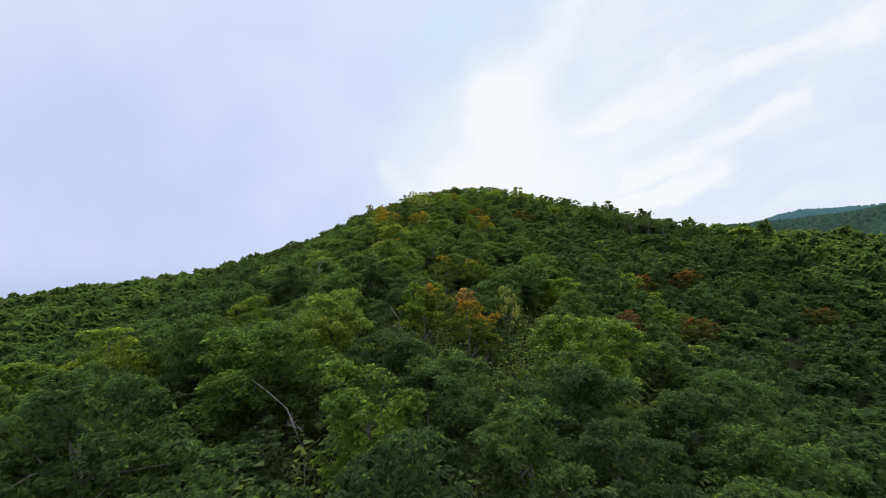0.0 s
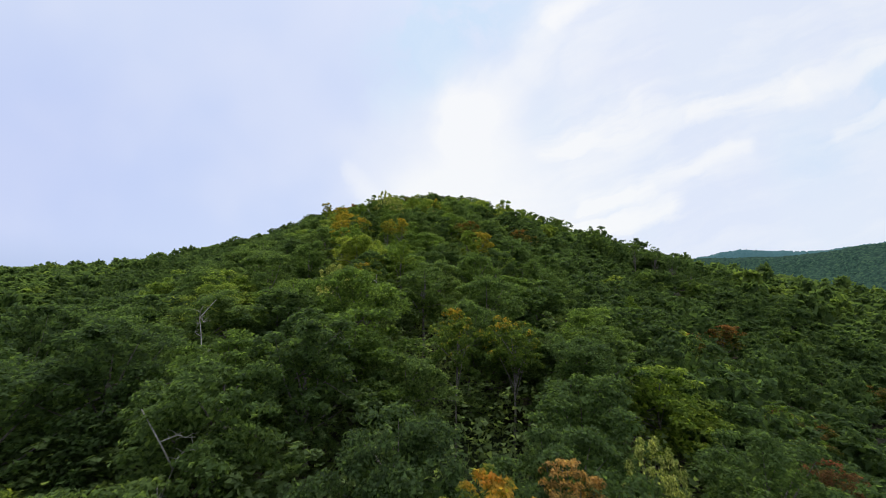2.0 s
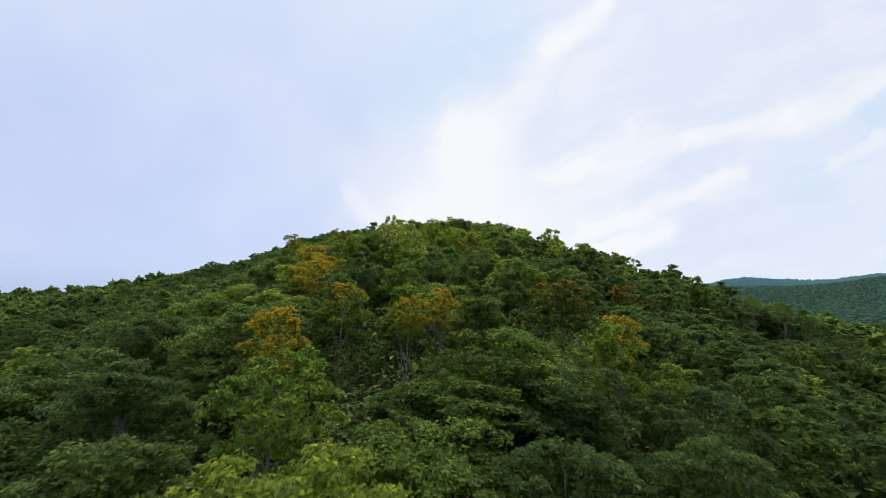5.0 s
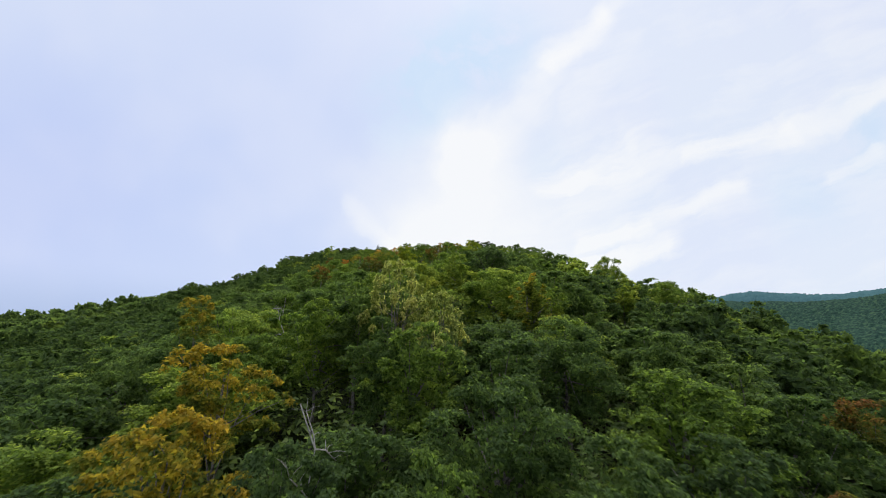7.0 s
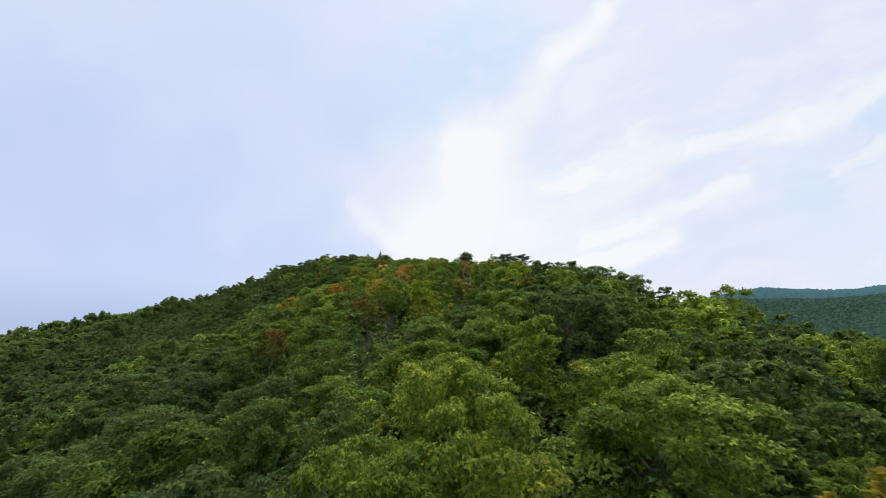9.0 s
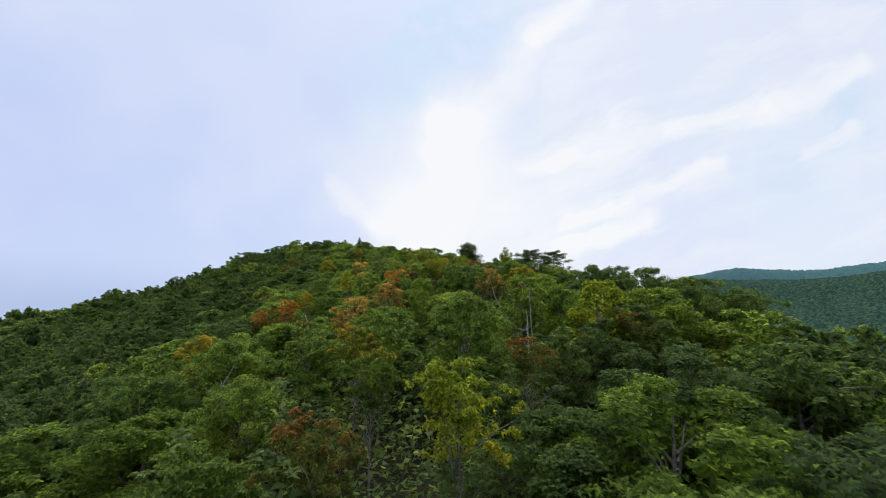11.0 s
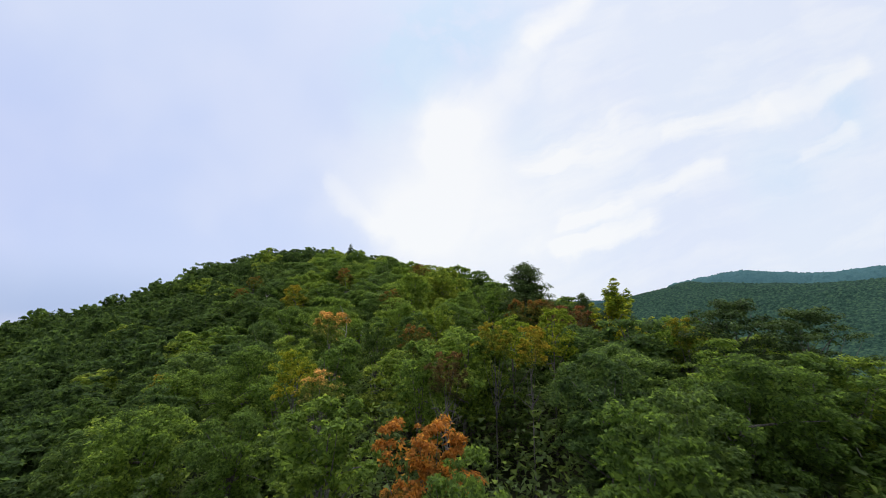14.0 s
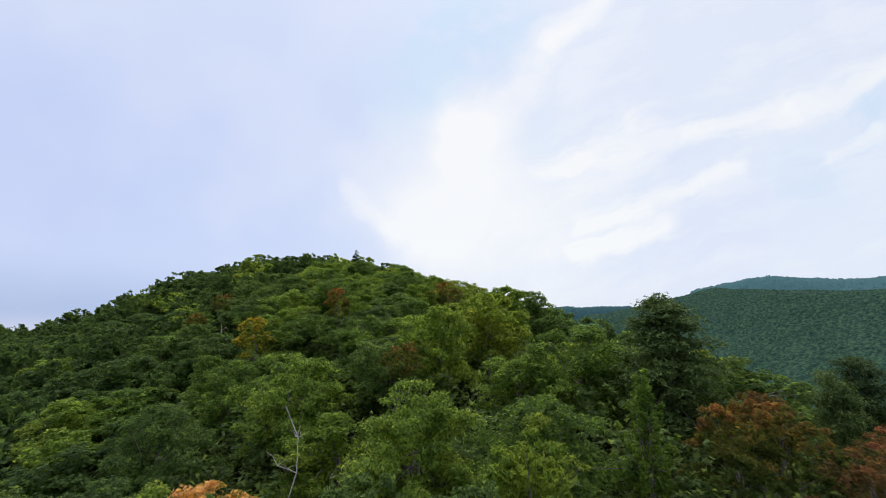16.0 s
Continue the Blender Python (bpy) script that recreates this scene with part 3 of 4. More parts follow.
for i in range(2):
    tree_kind(f"pine{i}", "pine_tree", 80 + i, [NEEDLE], "dark green pine tree with flat needled branches", "tree", pine_clumps, 15.0, 0.24, 17000, 0.30, 0.12, droop=-0.1, limb_number=20, group="pines of the ridge")

tree_kind("umbrella", "pine_tree", 85, [NEEDLE], "dark pine tree with flat open plates of needles", "tree", umbrella_clumps, 15.0, 0.17, 8500, 0.30, 0.12, droop=-0.1, limb_number=20, group="pines of the ridge", fill=0.03)

# ---- trees that stand out: x, y, crown radius, height over the canopy ----
def plant_group(key, tint, rows, label):
    """Trees of one colour; key names the shapes to take in turn."""
    keys = [k for k in FOREST if k.startswith(key)]
    for n, (x, y, r, top) in enumerate(rows):
        base = 3.6 if key in ("maple", "pine", "thin", "umbrella") else 1.9
        plant(keys[n % len(keys)], x, y, (max(r * 1.12, 1.5) if base > 3 and key not in ("pine", "umbrella") else r) / base, top, spin=n * 1.9 + x, colour=TINTS.get(tint, 0), label=label)


plant_group("pine", "", [(10, 343.7, 5.3, 5.1), (25.5, 340, 3.6, 3.2), (29.8, 296.3, 3.0, 1.0)],
            "dark green pine tree standing above the broadleaf canopy")
plant_group("umbrella", "", [(16.6, 303.9, 3.8, 2.4), (20.4, 300.6, 3.6, 2.5)], "dark pine tree with a flat open crown above the canopy")
plant_group("spruce", "", [(-32.5, 466.7, 2.4, 2.7)], "small dark pointed spruce on the hilltop")
plant_group("pine", "", [(16.5, 334, 2.4, 1.0), (38, 352, 3.4, 2.0)], "dark pointed pine tree among green broadleaf trees")
plant_group("birch", "lime", [(17.0, 325.2, 4.2, 3.5)], "slim yellow-green tree with a pointed crown on the ridge")
plant_group("birch", "amber", [(5.2, 191.6, 3.4, 1.6)], "amber tree with a pointed crown among green trees")
plant_group("birch", "yellow", [(0.4, 331.6, 1.9, 0.6)], "young bright green tree among darker crowns")
plant_group("maple", "amber", [(13, 142.6, 3.0, -0.4), (-24.0, 167.4, 3.2, 0.4),
            (-23.6, 160, 3.3, -0.3), (-31.6, 180, 1.9, 3.4), (-6.9, 136.6, 1.9, 0.2), (-9.8, 134.4, 1.6, 0), (-19, 129, 2.6, 0.3), (4.7, 276.4, 2.6, -0.4), (-29.5, 288, 1.4, 0), (-46.8, 333.3, 2, 0), (-39, 270, 2.6, 0.2), (-18.4, 252.6, 2.0, -0.5), (-37.3, 374.7, 3.4, 0.5), (15.4, 308.3, 1.9, 0), (-5.6, 306.8, 1.7, 0.3), (-3.2, 303.6, 1.6, 0.2)],
            "maple tree with yellow and amber leaves")
plant_group("maple", "tipped", [(1.5, 49.6, 2.4, 0), (-0.9, 82.5, 2.8, -1.0), (5.4, 84.5, 3.0, -0.9), (3.7, 52.5, 2.6, -2), (-2.9, 57, 3, -0.5), (-16.7, 246.2, 2.2, -1.0), (-16.5, 141, 3, -0.9), (-10.6, 92.5, 1.6, 0)], "maple tree with amber tips over green leaves")
plant_group("thin", "peach", [(-20.9, 303.2, 1.9, 0)], "maple tree with sparse dry peach-brown leaves")
plant_group("maple", "orange", [(-13.4, 289.4, 2.7, -0.1), (-32.8, 288, 2.2, -0.3), (-36.6, 286.6, 1.5, -0.4)], "maple tree with bright orange leaves")
plant_group("maple", "rust", [(124, 148, 5.5, 0), (-57, 300, 2, 0), (-59.9, 418, 2.7, 0), (-26.7, 385.9, 2.6, 0), (-6, 391.2, 3.2, 0), (-59, 402, 2, 0)],
            "maple tree with dull orange-brown leaves on the upper hill")
plant_group("thin", "russet", [(2, 60.5, 1.8, -1.1), (-20.6, 275.6, 3.2, -1.4), (-15.6, 277.5, 3.1, -0.8), (0, 275.6, 2.3, -0.2)],
            "oak tree with thinning russet-brown leaves")
plant_group("maple", "rust", [(60.6, 134.9, 4.8, 0), (84, 155.2, 5.5, 0), (61.3, 110.8, 5, 0), (12, 155, 4.2, -0.2), (33, 176, 3.4, 0), (-19.4, 236.9, 2.6, -0.8),
            (-29.1, 226, 2, 0), (-4.9, 242.6, 1.8, -0.8), (-12.4, 313, 1.8, 0), (3.9, 328.8, 2.4, -0.9), (7.9, 330, 2.4, -1.0), (-15.1, 348.3, 2, 0), (-25, 263.5, 1.2, -1.2), (9.6, 252.8, 2.0, -2.2)], "tree with rusty brown tips among green leaves")
plant_group("thin", "red", [(30.2, 75.1, 2.3, -0.5), (9.7, 333.7, 2.8, -1.2), (8.5, 324.4, 2.8, -1.2), (-11.1, 300.9, 1.6, 0), (12.6, 327, 2.6, -1.2)], "tree with dull red-brown leaves")
plant_group("maple", "yellow", [(-3.8, 53.2, 3.1, 0.5), (49.3, 103.5, 5.4, 0), (-16.7, 120.2, 3.1, 0.8), (-6.4, 108.6, 2, 0.5), (8.9, 136.1, 3.2, 0), (9.4, 196.8, 2.4, -0.8), (49, 140, 3, 0)],
            "tree with yellow-green leaves just turning")
plant_group("maple", "lime", [(7.2, 256, 3.6, 0.4), (-11.2, 237.2, 2.8, 0.4), (-2.8, 309.8, 2.4, 0.2), (1.8, 311.5, 2.6, 0.2), (-24.6, 312, 2.2, 0.3)], "tree with bright yellow-green leaves over the ridge")
plant_group("thin", "deep", [(102, 214, 3.0, 6.2), (108.5, 212, 2.5, 4.6), (94, 216, 2.6, 4.8), (114, 209, 2.2, 3.6)], "tall tree with thin dark foliage standing above the forest")
plant_group("maple", "peach", [(-23.0, 323.5, 2.8, 1.8)], "young maple with pale peach-coloured leaves")
for x, y, r in ((-2.4, 366, 5.2), (-10.5, 356, 4.2), (2.5, 377, 4.6)):
    plant("side1", x, y, r / 5.6, 1.4, x, 2, "broad tree with bright yellow-green leaves near the hilltop")
for x, y, r, top in ((8, 63.7, 2.0, 0), (-15.0, 95.6, 2.6, -0.7), (-12.6, 176.6, 3.2, 4.7), (-8.8, 175.4, 3.3, 1.9)):
    plant("hanging", x, y, r / 3.6, top, x * 2.1, 0, "tree with pale yellow-green leaf clusters that hang down")


SHOWING = list(TAKEN)  # coloured trees and pines, with lower trees before them


def crown_trees(colour, top, rows):
    """Large green trees that shape the crest: x, y and crown radius."""
    for n, (x, y, r) in enumerate(rows):
        if all(math.hypot(x - a, y - b) > 0.45 * (r + q) for a, b, q in TAKEN):
            # below y 172 every other green tree turns deep green, a shade put into colour
            plant(*((f"oak{n % 8}", x, y, r * 1.08 / 6.0) if r > 4.3 else (f"slim{n % 4}", x, y, r * 1.12 / 3.9)), top, 1.7 * n + y, 1 if colour == 0 and y < 172 and n % 2 else colour)


crown_trees(0, 0.2, [(-17.5, 39, 6.2), (-23.5, 27.6, 5.4), (-6.4, 29.7, 4.2), (-2.7, 21.6, 3.8), (-13.3, 48.3, 4.8), (-12.9, 72.9, 4.1), (12.7, 50.4, 6.4), (28.7, 47.9, 6), (18.6, 57.7, 6.1),
                     (20.3, 70.2, 4.9), (-11.3, 88.6, 5.6), (5.6, 97.7, 5.9), (19.2, 96.8, 4.8), (20.6, 118, 4.9), (-20.6, 106.8, 3)])
crown_trees(0, 0.0, [(-10.6, 153, 2.6), (-2.2, 155, 2.9), (-10.6, 169.6, 3.6), (-7.3, 256.8, 4.6), (-23, 256.6, 3.6), (-31.7, 261, 4.8), (-16.3, 254.6, 2.8),
                     (1.7, 263.9, 3.2), (-7.9, 310.5, 5.6), (-12.4, 305, 3), (-36.6, 310.5, 5), (-27.3, 311.2, 5), (-26, 351.1, 5.6), (-13.8, 336.3, 4.6), (-21, 314.5, 4), (-32, 324.5, 4.6), (-43.5, 332.5, 5), (-19.5, 295.8, 4), (-3.9, 312, 3.4), (-3.8, 286.5, 3.4), (-12.4, 285.6, 2.6)])
crown_trees(1, -0.8, [(-17.2, 66.9, 5.2), (-6.1, 161.8, 4.8), (-3.6, 171, 4.2), (3.8, 28.5, 3.8), (-12.5, 21.1, 4), (-6.1, 62, 4.6), (7.9, 72, 5.6), (-11.4, 103.5, 3.6), (-3.3, 100.4, 4.1), (-16.4, 155.6, 2.8), (4.1, 158, 3.8), (-17.5, 145.4, 3.2),
                      (-0.5, 144.7, 3), (-17.7, 203.2, 2.8), (-0.4, 296.6, 3.6), (0.4, 289.5, 3.4), (-36.1, 338.3, 5.8), (-17.1, 327, 2.8), (-12, 324.6, 2.8)])
crown_trees(2, 0.5, [(-15.8, 196.6, 4.4), (-9.7, 198.2, 4.6), (-11.6, 205, 4.8)])
crown_trees(2, 0.4, [(-13.7, 113.6, 5.1), (-20.1, 179.7, 3.1), (-2.4, 214.1, 3.3), (-11.1, 266.7, 2.4), (-8.6, 326.6, 2.8), (-2.9, 304.5, 2.8)])
crown_trees(2, -0.2, [(22, 317, 4.6), (30, 320, 4.8), (25, 309, 4.4), (17, 312.5, 3.6), (38, 328, 4.8), (33, 311, 4.6)])
crown_trees(0, -0.6, [(11.5, 298.5, 4.2), (14.5, 295, 4.2), (8.4, 294, 4.4), (19, 296, 4.2), (22, 303, 4.2), (25, 299, 4.4)])
crown_trees(1, -0.4, [(-13.2, 172.8, 3.2)])
crown_trees(1, 1.8, [(-11.6, 181, 4.2), (-7.2, 180.4, 4.2)])
crown_trees(1, -2.2, [(4.4, 250.4, 3.4), (0.4, 248.6, 3.0)])
crown_trees(1, -4.2, [(-5.2, 246.2, 3.2), (-0.6, 253.2, 3.2), (2.6, 253.6, 3.0), (-2.6, 245.4, 3.0)])
crown_trees(1, 0.9, [(20, 280, 5), (25.5, 275, 5), (29.5, 269.5, 5), (35, 266.5, 5), (28, 284, 5.2), (34, 277, 5.2), (40.5, 272.5, 5.2)])
crown_trees(1, 2.4, [(-16.4, 180.5, 3.6)])
crown_trees(0, 2.4, [(47.4, 227, 4.4), (44, 247, 4.6)])


SNAGS = []  # dead trees with an open space around them


def dead_tree(x, y, high, seed, branches, label, bend=1.3, girth=0.07, comb=False):
    """A bleached bare trunk with crooked broken branches."""
    rng = np.random.default_rng(seed)
    z = float(ground_height(x, y)[0])
    steps = 8
    spine, at = [Vector((0, 0, -1.0))], Vector((0, 0, 0))
    for k in range(steps):
        at = at + Vector((rng.normal() * 0.22 - 0.12, rng.normal() * 0.22, 0)) * bend * (0.4 + 1.9 * (k / steps) ** 2) + Vector((0, 0, high / steps))
        spine.append(at.copy())
    radii = [girth * (1 - k / (steps + 0.6)) + 0.025 for k in range(steps + 1)]
    root = new("dead_tree")
    part("trunk", build_mesh("dead_trunk", *tube(spine, radii, 7), DEAD), root)
    for k in range(branches):
        i = int(rng.integers(steps * 2 // 5, steps))
        start = spine[i]
        a, reach = rng.uniform(0, 6.28), rng.uniform(1.0, 2.8)
        way = Vector((math.cos(a), math.sin(a), rng.uniform(0.4, 1.5)))
        if girth < 0.06:
            reach *= 0.55
        if comb:
            reach, way.z = reach * 0.38, -0.1
        line = [start.copy()]
        for _ in range(4):
            way = (way + Vector((rng.normal(), rng.normal(), rng.normal())) * 0.42).normalized()
            line.append(line[-1] + way * reach * 0.28)
        pieces = [tube(line, [0.036, 0.031, 0.025, 0.017, 0.008], 5)]
        for tip in (line[1], line[2], line[3]):
            for _ in range(2):
                out = Vector((rng.normal(), rng.normal(), rng.uniform(0.0, 1.4))).normalized() * rng.uniform(0.3, 0.9)
                pieces.append(tube([tip, tip + out * 0.5 + Vector((0, 0, 0.06)), tip + out], [0.015, 0.011, 0.005], 4))
        part("branch", build_mesh("dead_branch", *joined(pieces), DEAD), root)
    root.location = (x, y, z)
    if girth >= 0.07:
        SNAGS.append((x, y))
    if girth > 0.07:
        TAKEN.append((x, y, 2.2))
    return tagged(root, label, "dead tree")


SNAG = "bleached bare dead tree with crooked branches among green crowns"
for n, (x, y, high, arms) in enumerate([(-21.8, 333.8, 15.8, 2), (-17.4, 332.5, 11, 6), (-46.5, 386.2, 14, 7), (-23.5, 268.6, 13, 9), (-9.7, 99.8, 12.5, 6),
                                        (-16.2, 157, 15.2, 9), (-26.6, 193.6, 14, 7), (-17.4, 63.6, 12.5, 4), (-24.5, 80.8, 14, 5), (-6, 54, 12.4, 5)]):
    dead_tree(x, y, high, 100 + n, arms, SNAG)
for n, (x, y, high, arms) in enumerate([(-12.2, 35.2, 12.0, 4), (-4.9, 147.3, 13.4, 4), (-8.9, 77.7, 12.8, 3),
                                        (-30.7, 257.4, 13.8, 7), (1.1, 265.5, 13.4, 5), (6.4, 273.6, 13.6, 4)]):
    dead_tree(x, y, high, 130 + n, arms, "bleached bare dead boughs showing between green crowns", bend=1.9, girth=0.042)
dead_tree(-2.6, 249.8, 14.2, 160, 16, "bleached dead tree with short comb-like branches", bend=0.12, girth=0.09, comb=True)
dead_tree(0.8, 258.5, 14.4, 150, 0, "bare grey standing dead trunk without branches", bend=0.15, girth=0.062)
TAKEN.append((-22.6, 334.5, 4.5))


# ---- the green canopy: single trees near the ridge line, a joined forest beyond ----
def ridge_line(y):
    """The line of the crest along the hill, by y."""
    return np.interp(y, [0, 78, 126, 220, 304, 420], [0, -9.5, -11.5, -15.8, -15.3, -22])


def canopy_places(step, x0, x1, y0, y1, seed):
    """Jittered places, one to a cell."""
    rng = np.random.default_rng(seed)
    gx, gy = np.meshgrid(np.arange(x0, x1, step), np.arange(y0, y1, step * 0.9))
    gx = gx + (np.arange(gx.shape[0]) % 2)[:, None] * step * 0.5
    return gx.ravel() + rng.uniform(-0.33, 0.33, gx.size) * step, gy.ravel() + rng.uniform(-0.33, 0.33, gx.size) * step, rng


def free_of_taken(x, y, room):
    ok = np.ones(len(x), bool)
    for a, b, radius in TAKEN:
        ok &= np.hypot(x - a, y - b) > room + 0.72 * radius
    return ok


STEP = 8.8
px, py, rng = canopy_places(STEP, -620, 620, -60, 600, 5)
keep = free_of_taken(px, py, 2.3)
px, py = px[keep], py[keep]
off = np.abs(px - ridge_line(py))
ahead = (py > 14) & (py < 470) & (off < 8 + 1.15 * py)
crest = ahead & (off < 15) & (py < 400)
flank = ahead & ~crest & (off < 42)
single = np.flatnonzero(crest | flank)
rest = np.flatnonzero(~(crest | flank))
CROWN_MIX = ((0.60, 0.22, 0.18), (0.12, 0.86, 0.02), (0.32, 0.65, 0.03))  # green, deep green, yellow-green: on the upper crest, the west flank and other slopes darkened in place of shade, elsewhere
for n, i in enumerate(single):
    x, y = float(px[i]), float(py[i])
    top = rng.uniform(-3.0, -0.1) + (1.8 if rng.random() < 0.03 else 0)
    if crest[i]:
        top = min(top, -1.0) - 0.8
    if any(abs(x - a) < q + 2.5 and b - 9 < y < b + 1 for a, b, q in SHOWING):
        top = min(top, -1.2) - 0.7
    size = rng.uniform(0.72, 1.22)
    key = f"oak{rng.integers(8)}" if crest[i] else f"side{rng.integers(5)}"
    if off[i] < 26 and not crest[i]:
        key = f"oak{n % 8}"
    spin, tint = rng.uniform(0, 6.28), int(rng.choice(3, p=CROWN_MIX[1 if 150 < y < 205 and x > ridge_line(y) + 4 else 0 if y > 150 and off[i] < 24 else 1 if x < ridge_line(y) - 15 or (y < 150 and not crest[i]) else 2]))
    if all(math.hypot(x - a, y - b) > 3.4 for a, b in SNAGS):
        plant(key, x, y, size, top, spin, tint)


def forest_mesh(x, y, rng, shapes, mat, spread, vary, mesh_name, tall_by=2.6):
    """Crowns joined into one mesh, each a turned and stretched shape set on the hill."""
    verts, faces, n = [], [], 0
    z = ground_height(x, y)
    for k in range(len(x)):
        v, f = shapes[int(rng.integers(len(shapes)))]
        a, s = rng.uniform(0, 6.28), rng.uniform(*spread)
        tall = (TREE + rng.uniform(*vary) + (tall_by if rng.random() < 0.13 else 0)) / 15.0
        c, q = math.cos(a) * s, math.sin(a) * s
        verts.append(np.stack([v[:, 0] * c - v[:, 1] * q + x[k], v[:, 0] * q + v[:, 1] * c + y[k], v[:, 2] * tall + z[k]], 1))
        faces.append(f + n)
        n += len(v)
    return build_mesh(mesh_name, np.concatenate(verts), np.concatenate(faces), mat)


def crown_shapes(seed, number, clumps, count, long, wide):
    out = []
    for k in range(number):
        r = np.random.default_rng(seed + k)
        out.append(leaves(r, broadleaf_clumps(r, clumps, 15.0, 5.9, 6.0), count, long, wide))
    return out


facing = (py[rest] > 5) & (py[rest] < 552) & (np.abs(px[rest] + 10) < 1.12 * py[rest] + 28) & (px[rest] < 330) & (px[rest] > -590)
near_band = facing & (off[rest] < 75) & (py[rest] < 530)
middle = facing & ~near_band & (off[rest] < 170)
far_band = facing & ~near_band & ~middle
around = ~facing
frng = np.random.default_rng(9)
BANDS = (
    (near_band, "hillside_woods", crown_shapes(250, 6, 140, 3100, 0.60, 0.43), "broadleaf woods covering the flanks of the hill", (0.75, 1.22)),
    (middle, "outer_woods", crown_shapes(300, 6, 96, 1050, 0.98, 0.70), "broadleaf forest on the slopes further round the hill", (0.8, 1.25)),
    (far_band, "outer_woods", crown_shapes(400, 5, 36, 140, 2.7, 2.0), "broadleaf forest on the far shoulders of the hill", (0.85, 1.25)),
    (around, "outer_woods", crown_shapes(500, 4, 14, 24, 5.6, 4.2), "broadleaf forest on the slopes behind and around the hill", (0.9, 1.3)),
)
# the flanks get mostly deep green: their shade is put into the leaf colour
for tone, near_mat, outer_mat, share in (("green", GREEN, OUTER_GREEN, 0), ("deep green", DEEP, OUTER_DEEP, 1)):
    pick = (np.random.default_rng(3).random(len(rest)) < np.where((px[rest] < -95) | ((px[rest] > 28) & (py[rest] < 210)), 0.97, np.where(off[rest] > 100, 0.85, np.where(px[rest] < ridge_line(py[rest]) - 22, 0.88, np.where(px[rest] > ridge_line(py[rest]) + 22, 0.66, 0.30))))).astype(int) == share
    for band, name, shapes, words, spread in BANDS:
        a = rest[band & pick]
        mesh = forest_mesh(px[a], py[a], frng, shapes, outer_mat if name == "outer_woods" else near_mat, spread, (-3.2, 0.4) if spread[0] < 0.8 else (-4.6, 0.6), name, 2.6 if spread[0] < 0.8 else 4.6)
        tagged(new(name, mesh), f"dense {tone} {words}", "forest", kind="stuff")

# trunks for the joined woods, close to the ridge
near_wood = rest[near_band]
stems = []
for i in near_wood[::2]:
    z = float(ground_height(px[i], py[i])[0])
    stems.append(tube([(px[i], py[i], z - 1), (px[i] + 0.2, py[i] - 0.1, z + 5), (px[i] + 0.3, py[i], z + 11)], [0.24, 0.17, 0.05], 5))
tagged(new("woods_trunks", build_mesh("woods_trunks", *joined(stems), BARK)), "grey tree trunks standing under the dense woods", "forest", kind="stuff")


# ---- undergrowth: saplings and shrubs that fill the gaps between the trunks ----
def undergrowth(count, seed, reach, long, wide, near):
    r = np.random.default_rng(seed)
    y = r.uniform(8, 430, count)
    side = r.uniform(near, reach, count) * r.choice([-1, 1], count)
    x = ridge_line(y) + side
    lump = 0.5 + 0.5 * np.sin(x * 0.9 + 1.7 * np.sin(y * 0.37)) * np.sin(y * 0.8 + 1.3 * np.sin(x * 0.41))
    z = ground_height(x, y) + r.uniform(0.15, 1.0, count) * (4.0 + 5.5 * lump)
    spots = np.stack([x, y, z, np.full(count, 0.01), np.full(count, 0.01)], 1)
    normal = r.normal(size=(count, 3)) * 0.5 + (0, 0, 0.8)
    normal /= np.linalg.norm(normal, axis=1, keepdims=True)
    axis = np.cross(normal, r.normal(size=(count, 3)))
    axis /= np.linalg.norm(axis, axis=1, keepdims=True)
    wing = np.cross(normal, axis) * wide * 0.5
    half = axis * long * 0.5 * r.uniform(0.6, 1.3, count)[:, None]
    verts = np.stack([spots[:, :3] - half + wing, spots[:, :3] + half, spots[:, :3] - half - wing], 1).reshape(-1, 3)
    return build_mesh("undergrowth", verts, np.arange(count * 3).reshape(-1, 3), SHADE)


def saplings(count, seed, reach):
    """Young trees half as high as the canopy, standing in its gaps."""
    r = np.random.default_rng(seed)
    y = r.uniform(12, 400, count)
    x = ridge_line(y) + r.uniform(-reach, reach, count)
    shapes = [leaves(r, broadleaf_clumps(r, 60, 15.0, 2.9, 7.2, 1), 900, 0.36, 0.25) for _ in range(4)]
    return forest_mesh(x, y, r, shapes, SHADE, (0.7, 1.3), (-8.0, -4.5), "saplings")


tagged(new("saplings", saplings(520, 66, 26)), "young green trees in the shade between the tall crowns", "saplings", kind="stuff")
tagged(new("undergrowth", undergrowth(200000, 61, 30, 0.62, 0.44, 0)), "shaded green shrubs and saplings under the trees of the ridge", "undergrowth", kind="stuff")
tagged(new("undergrowth", undergrowth(120000, 62, 75, 0.95, 0.68, 26)), "shaded green shrubs and saplings on the flanks of the hill", "undergrowth", kind="stuff")


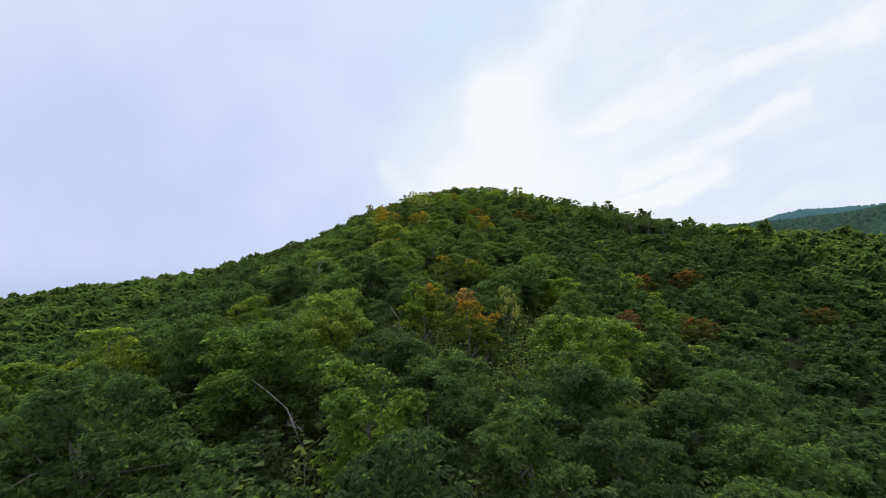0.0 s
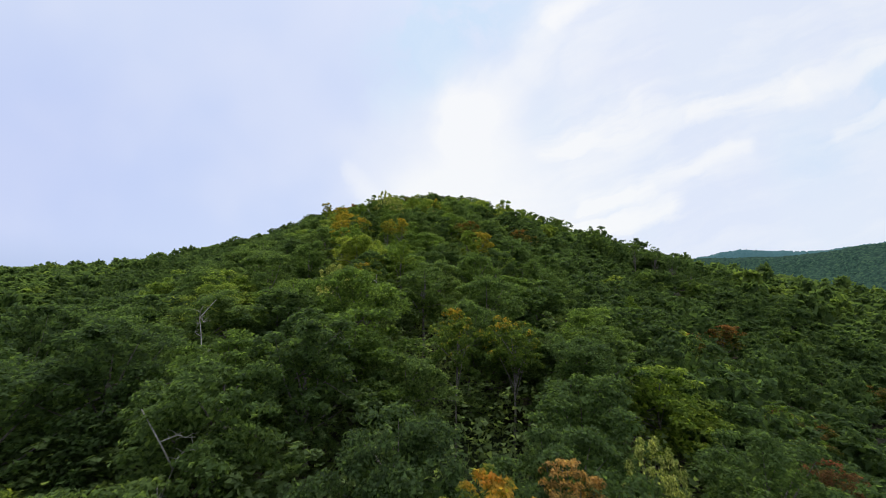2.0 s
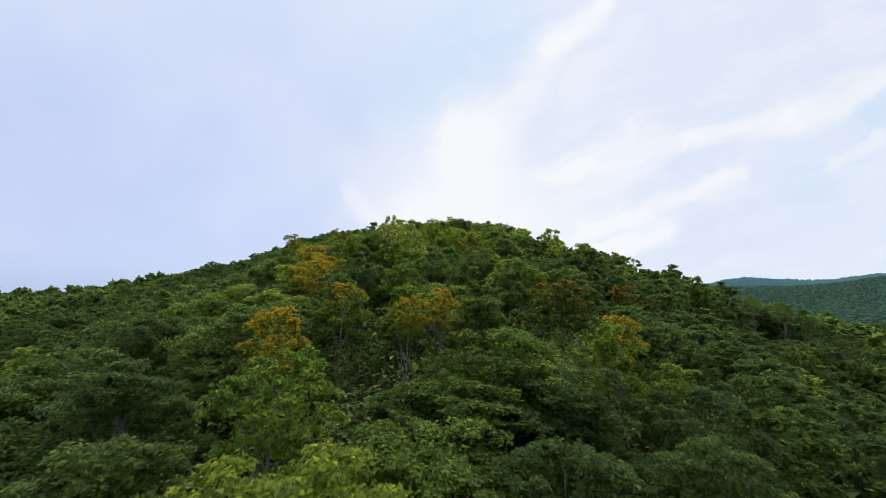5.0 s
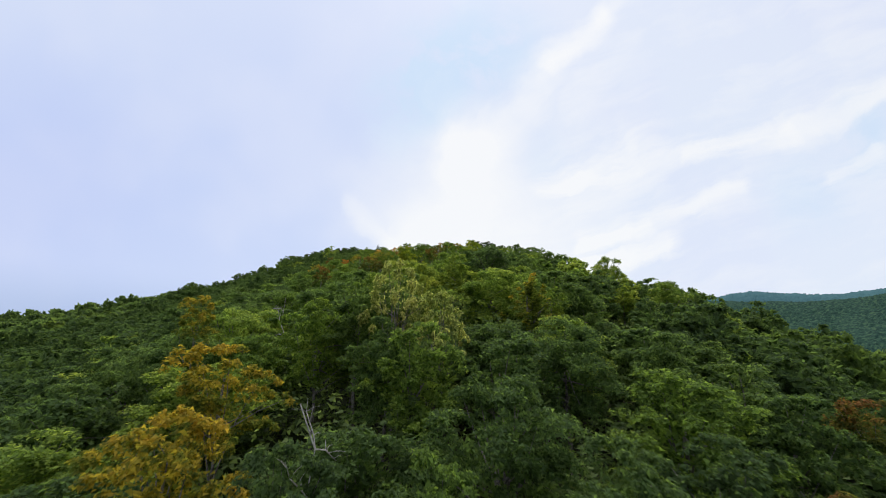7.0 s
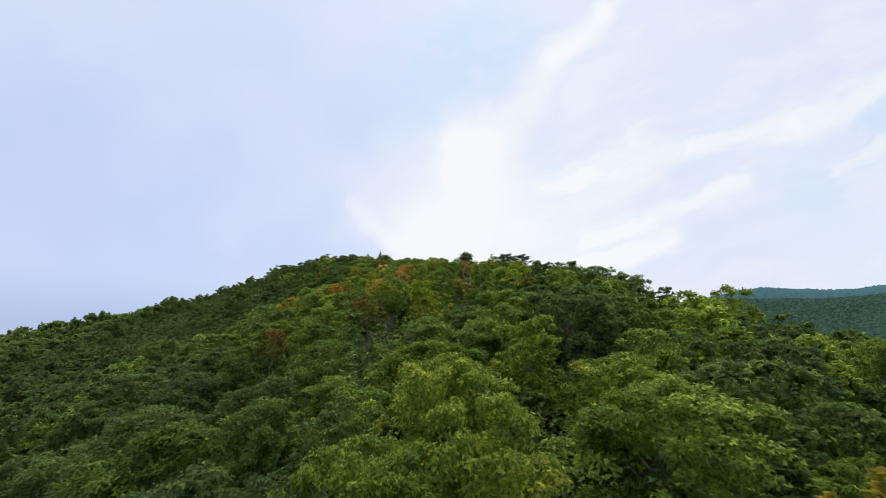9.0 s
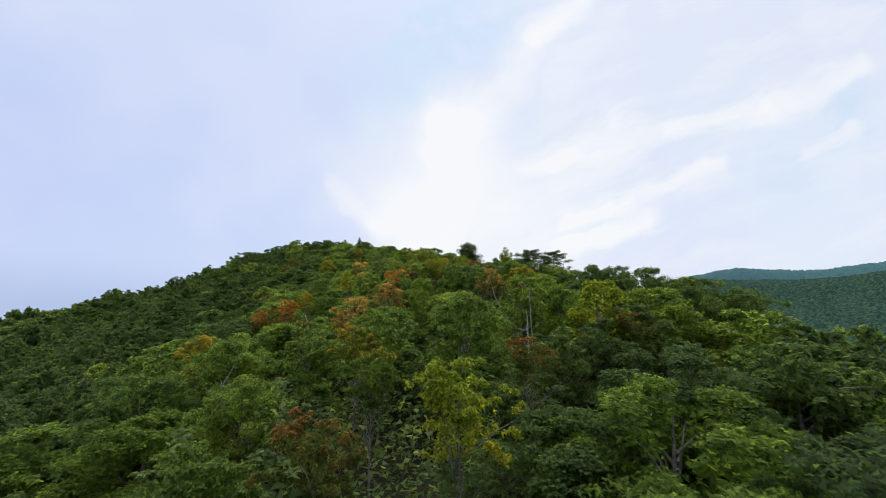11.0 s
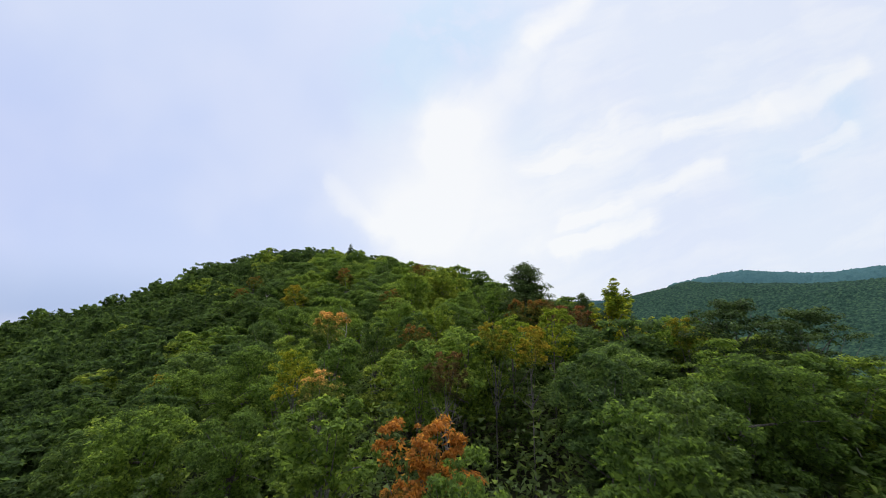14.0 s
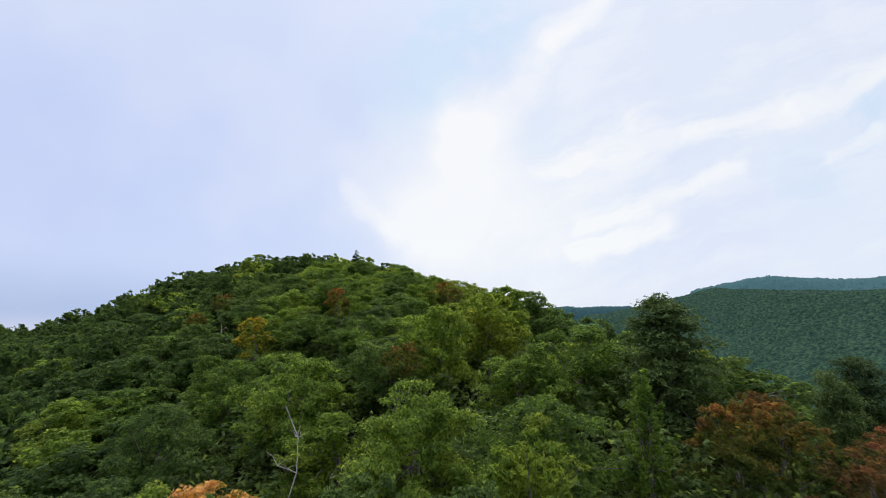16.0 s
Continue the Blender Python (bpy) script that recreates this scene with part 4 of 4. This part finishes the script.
# ---- forest of the far mountains ----
def far_woods(name, label, box, size, seed, mat, inside, rough=0.7):
    """The closed canopy of a far forest: an uneven sheet of rounded crowns laid over the slope."""
    r = np.random.default_rng(seed)
    xs, ys = np.arange(box[0], box[1], size), np.arange(box[2], box[3], size)
    gx, gy = np.meshgrid(xs, ys)
    x = gx.ravel() + r.uniform(-0.4, 0.4, gx.size) * size
    y = gy.ravel() + r.uniform(-0.4, 0.4, gx.size) * size
    z = ground_height(x, y) + 9 + r.uniform(-rough, rough, gx.size) * size * (0.4 + 0.9 * np.abs(np.sin(x / 61 + 2 * np.sin(y / 83)))) + (r.random(gx.size) < 0.06) * size * 0.5
    nx = len(xs)
    i = np.arange((len(ys) - 1) * (nx - 1))
    corner = (i // (nx - 1)) * nx + i % (nx - 1)
    corner = corner[inside(x[corner], y[corner])]
    faces = np.concatenate([np.stack([corner, corner + 1, corner + nx + 1], 1), np.stack([corner, corner + nx + 1, corner + nx], 1)])
    used, index = np.unique(faces, return_inverse=True)
    mesh = build_mesh(name, np.stack([x, y, z], 1)[used], index.reshape(-1, 3), mat)
    mesh.polygons.foreach_set("use_smooth", np.ones(len(mesh.polygons), bool))
    tagged(new(name, mesh), label, "forest", kind="stuff")


far_woods("mountain_woods", "forest covering the mountain across the valley, dark blue-green with haze in its colour", (350, 1800, 560, 2420), 5.5, 31, FAR_HAZED,
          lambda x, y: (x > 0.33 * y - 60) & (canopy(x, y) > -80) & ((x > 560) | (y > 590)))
far_woods("distant_woods", "forest on the most distant ridge, blue-green with haze in its colour", (700, 3400, 1900, 3700), 10.0, 32, REMOTE_HAZED,
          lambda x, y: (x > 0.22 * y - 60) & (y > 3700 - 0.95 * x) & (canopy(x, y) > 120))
far_woods("distant_woods", "forest on a low distant ridge, blue-green with haze in its colour", (-2900, -1700, 2200, 3300), 12.0, 33, REMOTE_HAZED, lambda x, y: canopy(x, y) > 30)
far_woods("valley_woods", "green broadleaf forest filling the valley round the hill", (-1500, 1500, -900, 1900), 14.0, 34, DEEP,
          lambda x, y: ((np.abs(x) > 612) | (y < -66) | (y > 592)) & ((x < 300) | (y < 540)), 0.3)
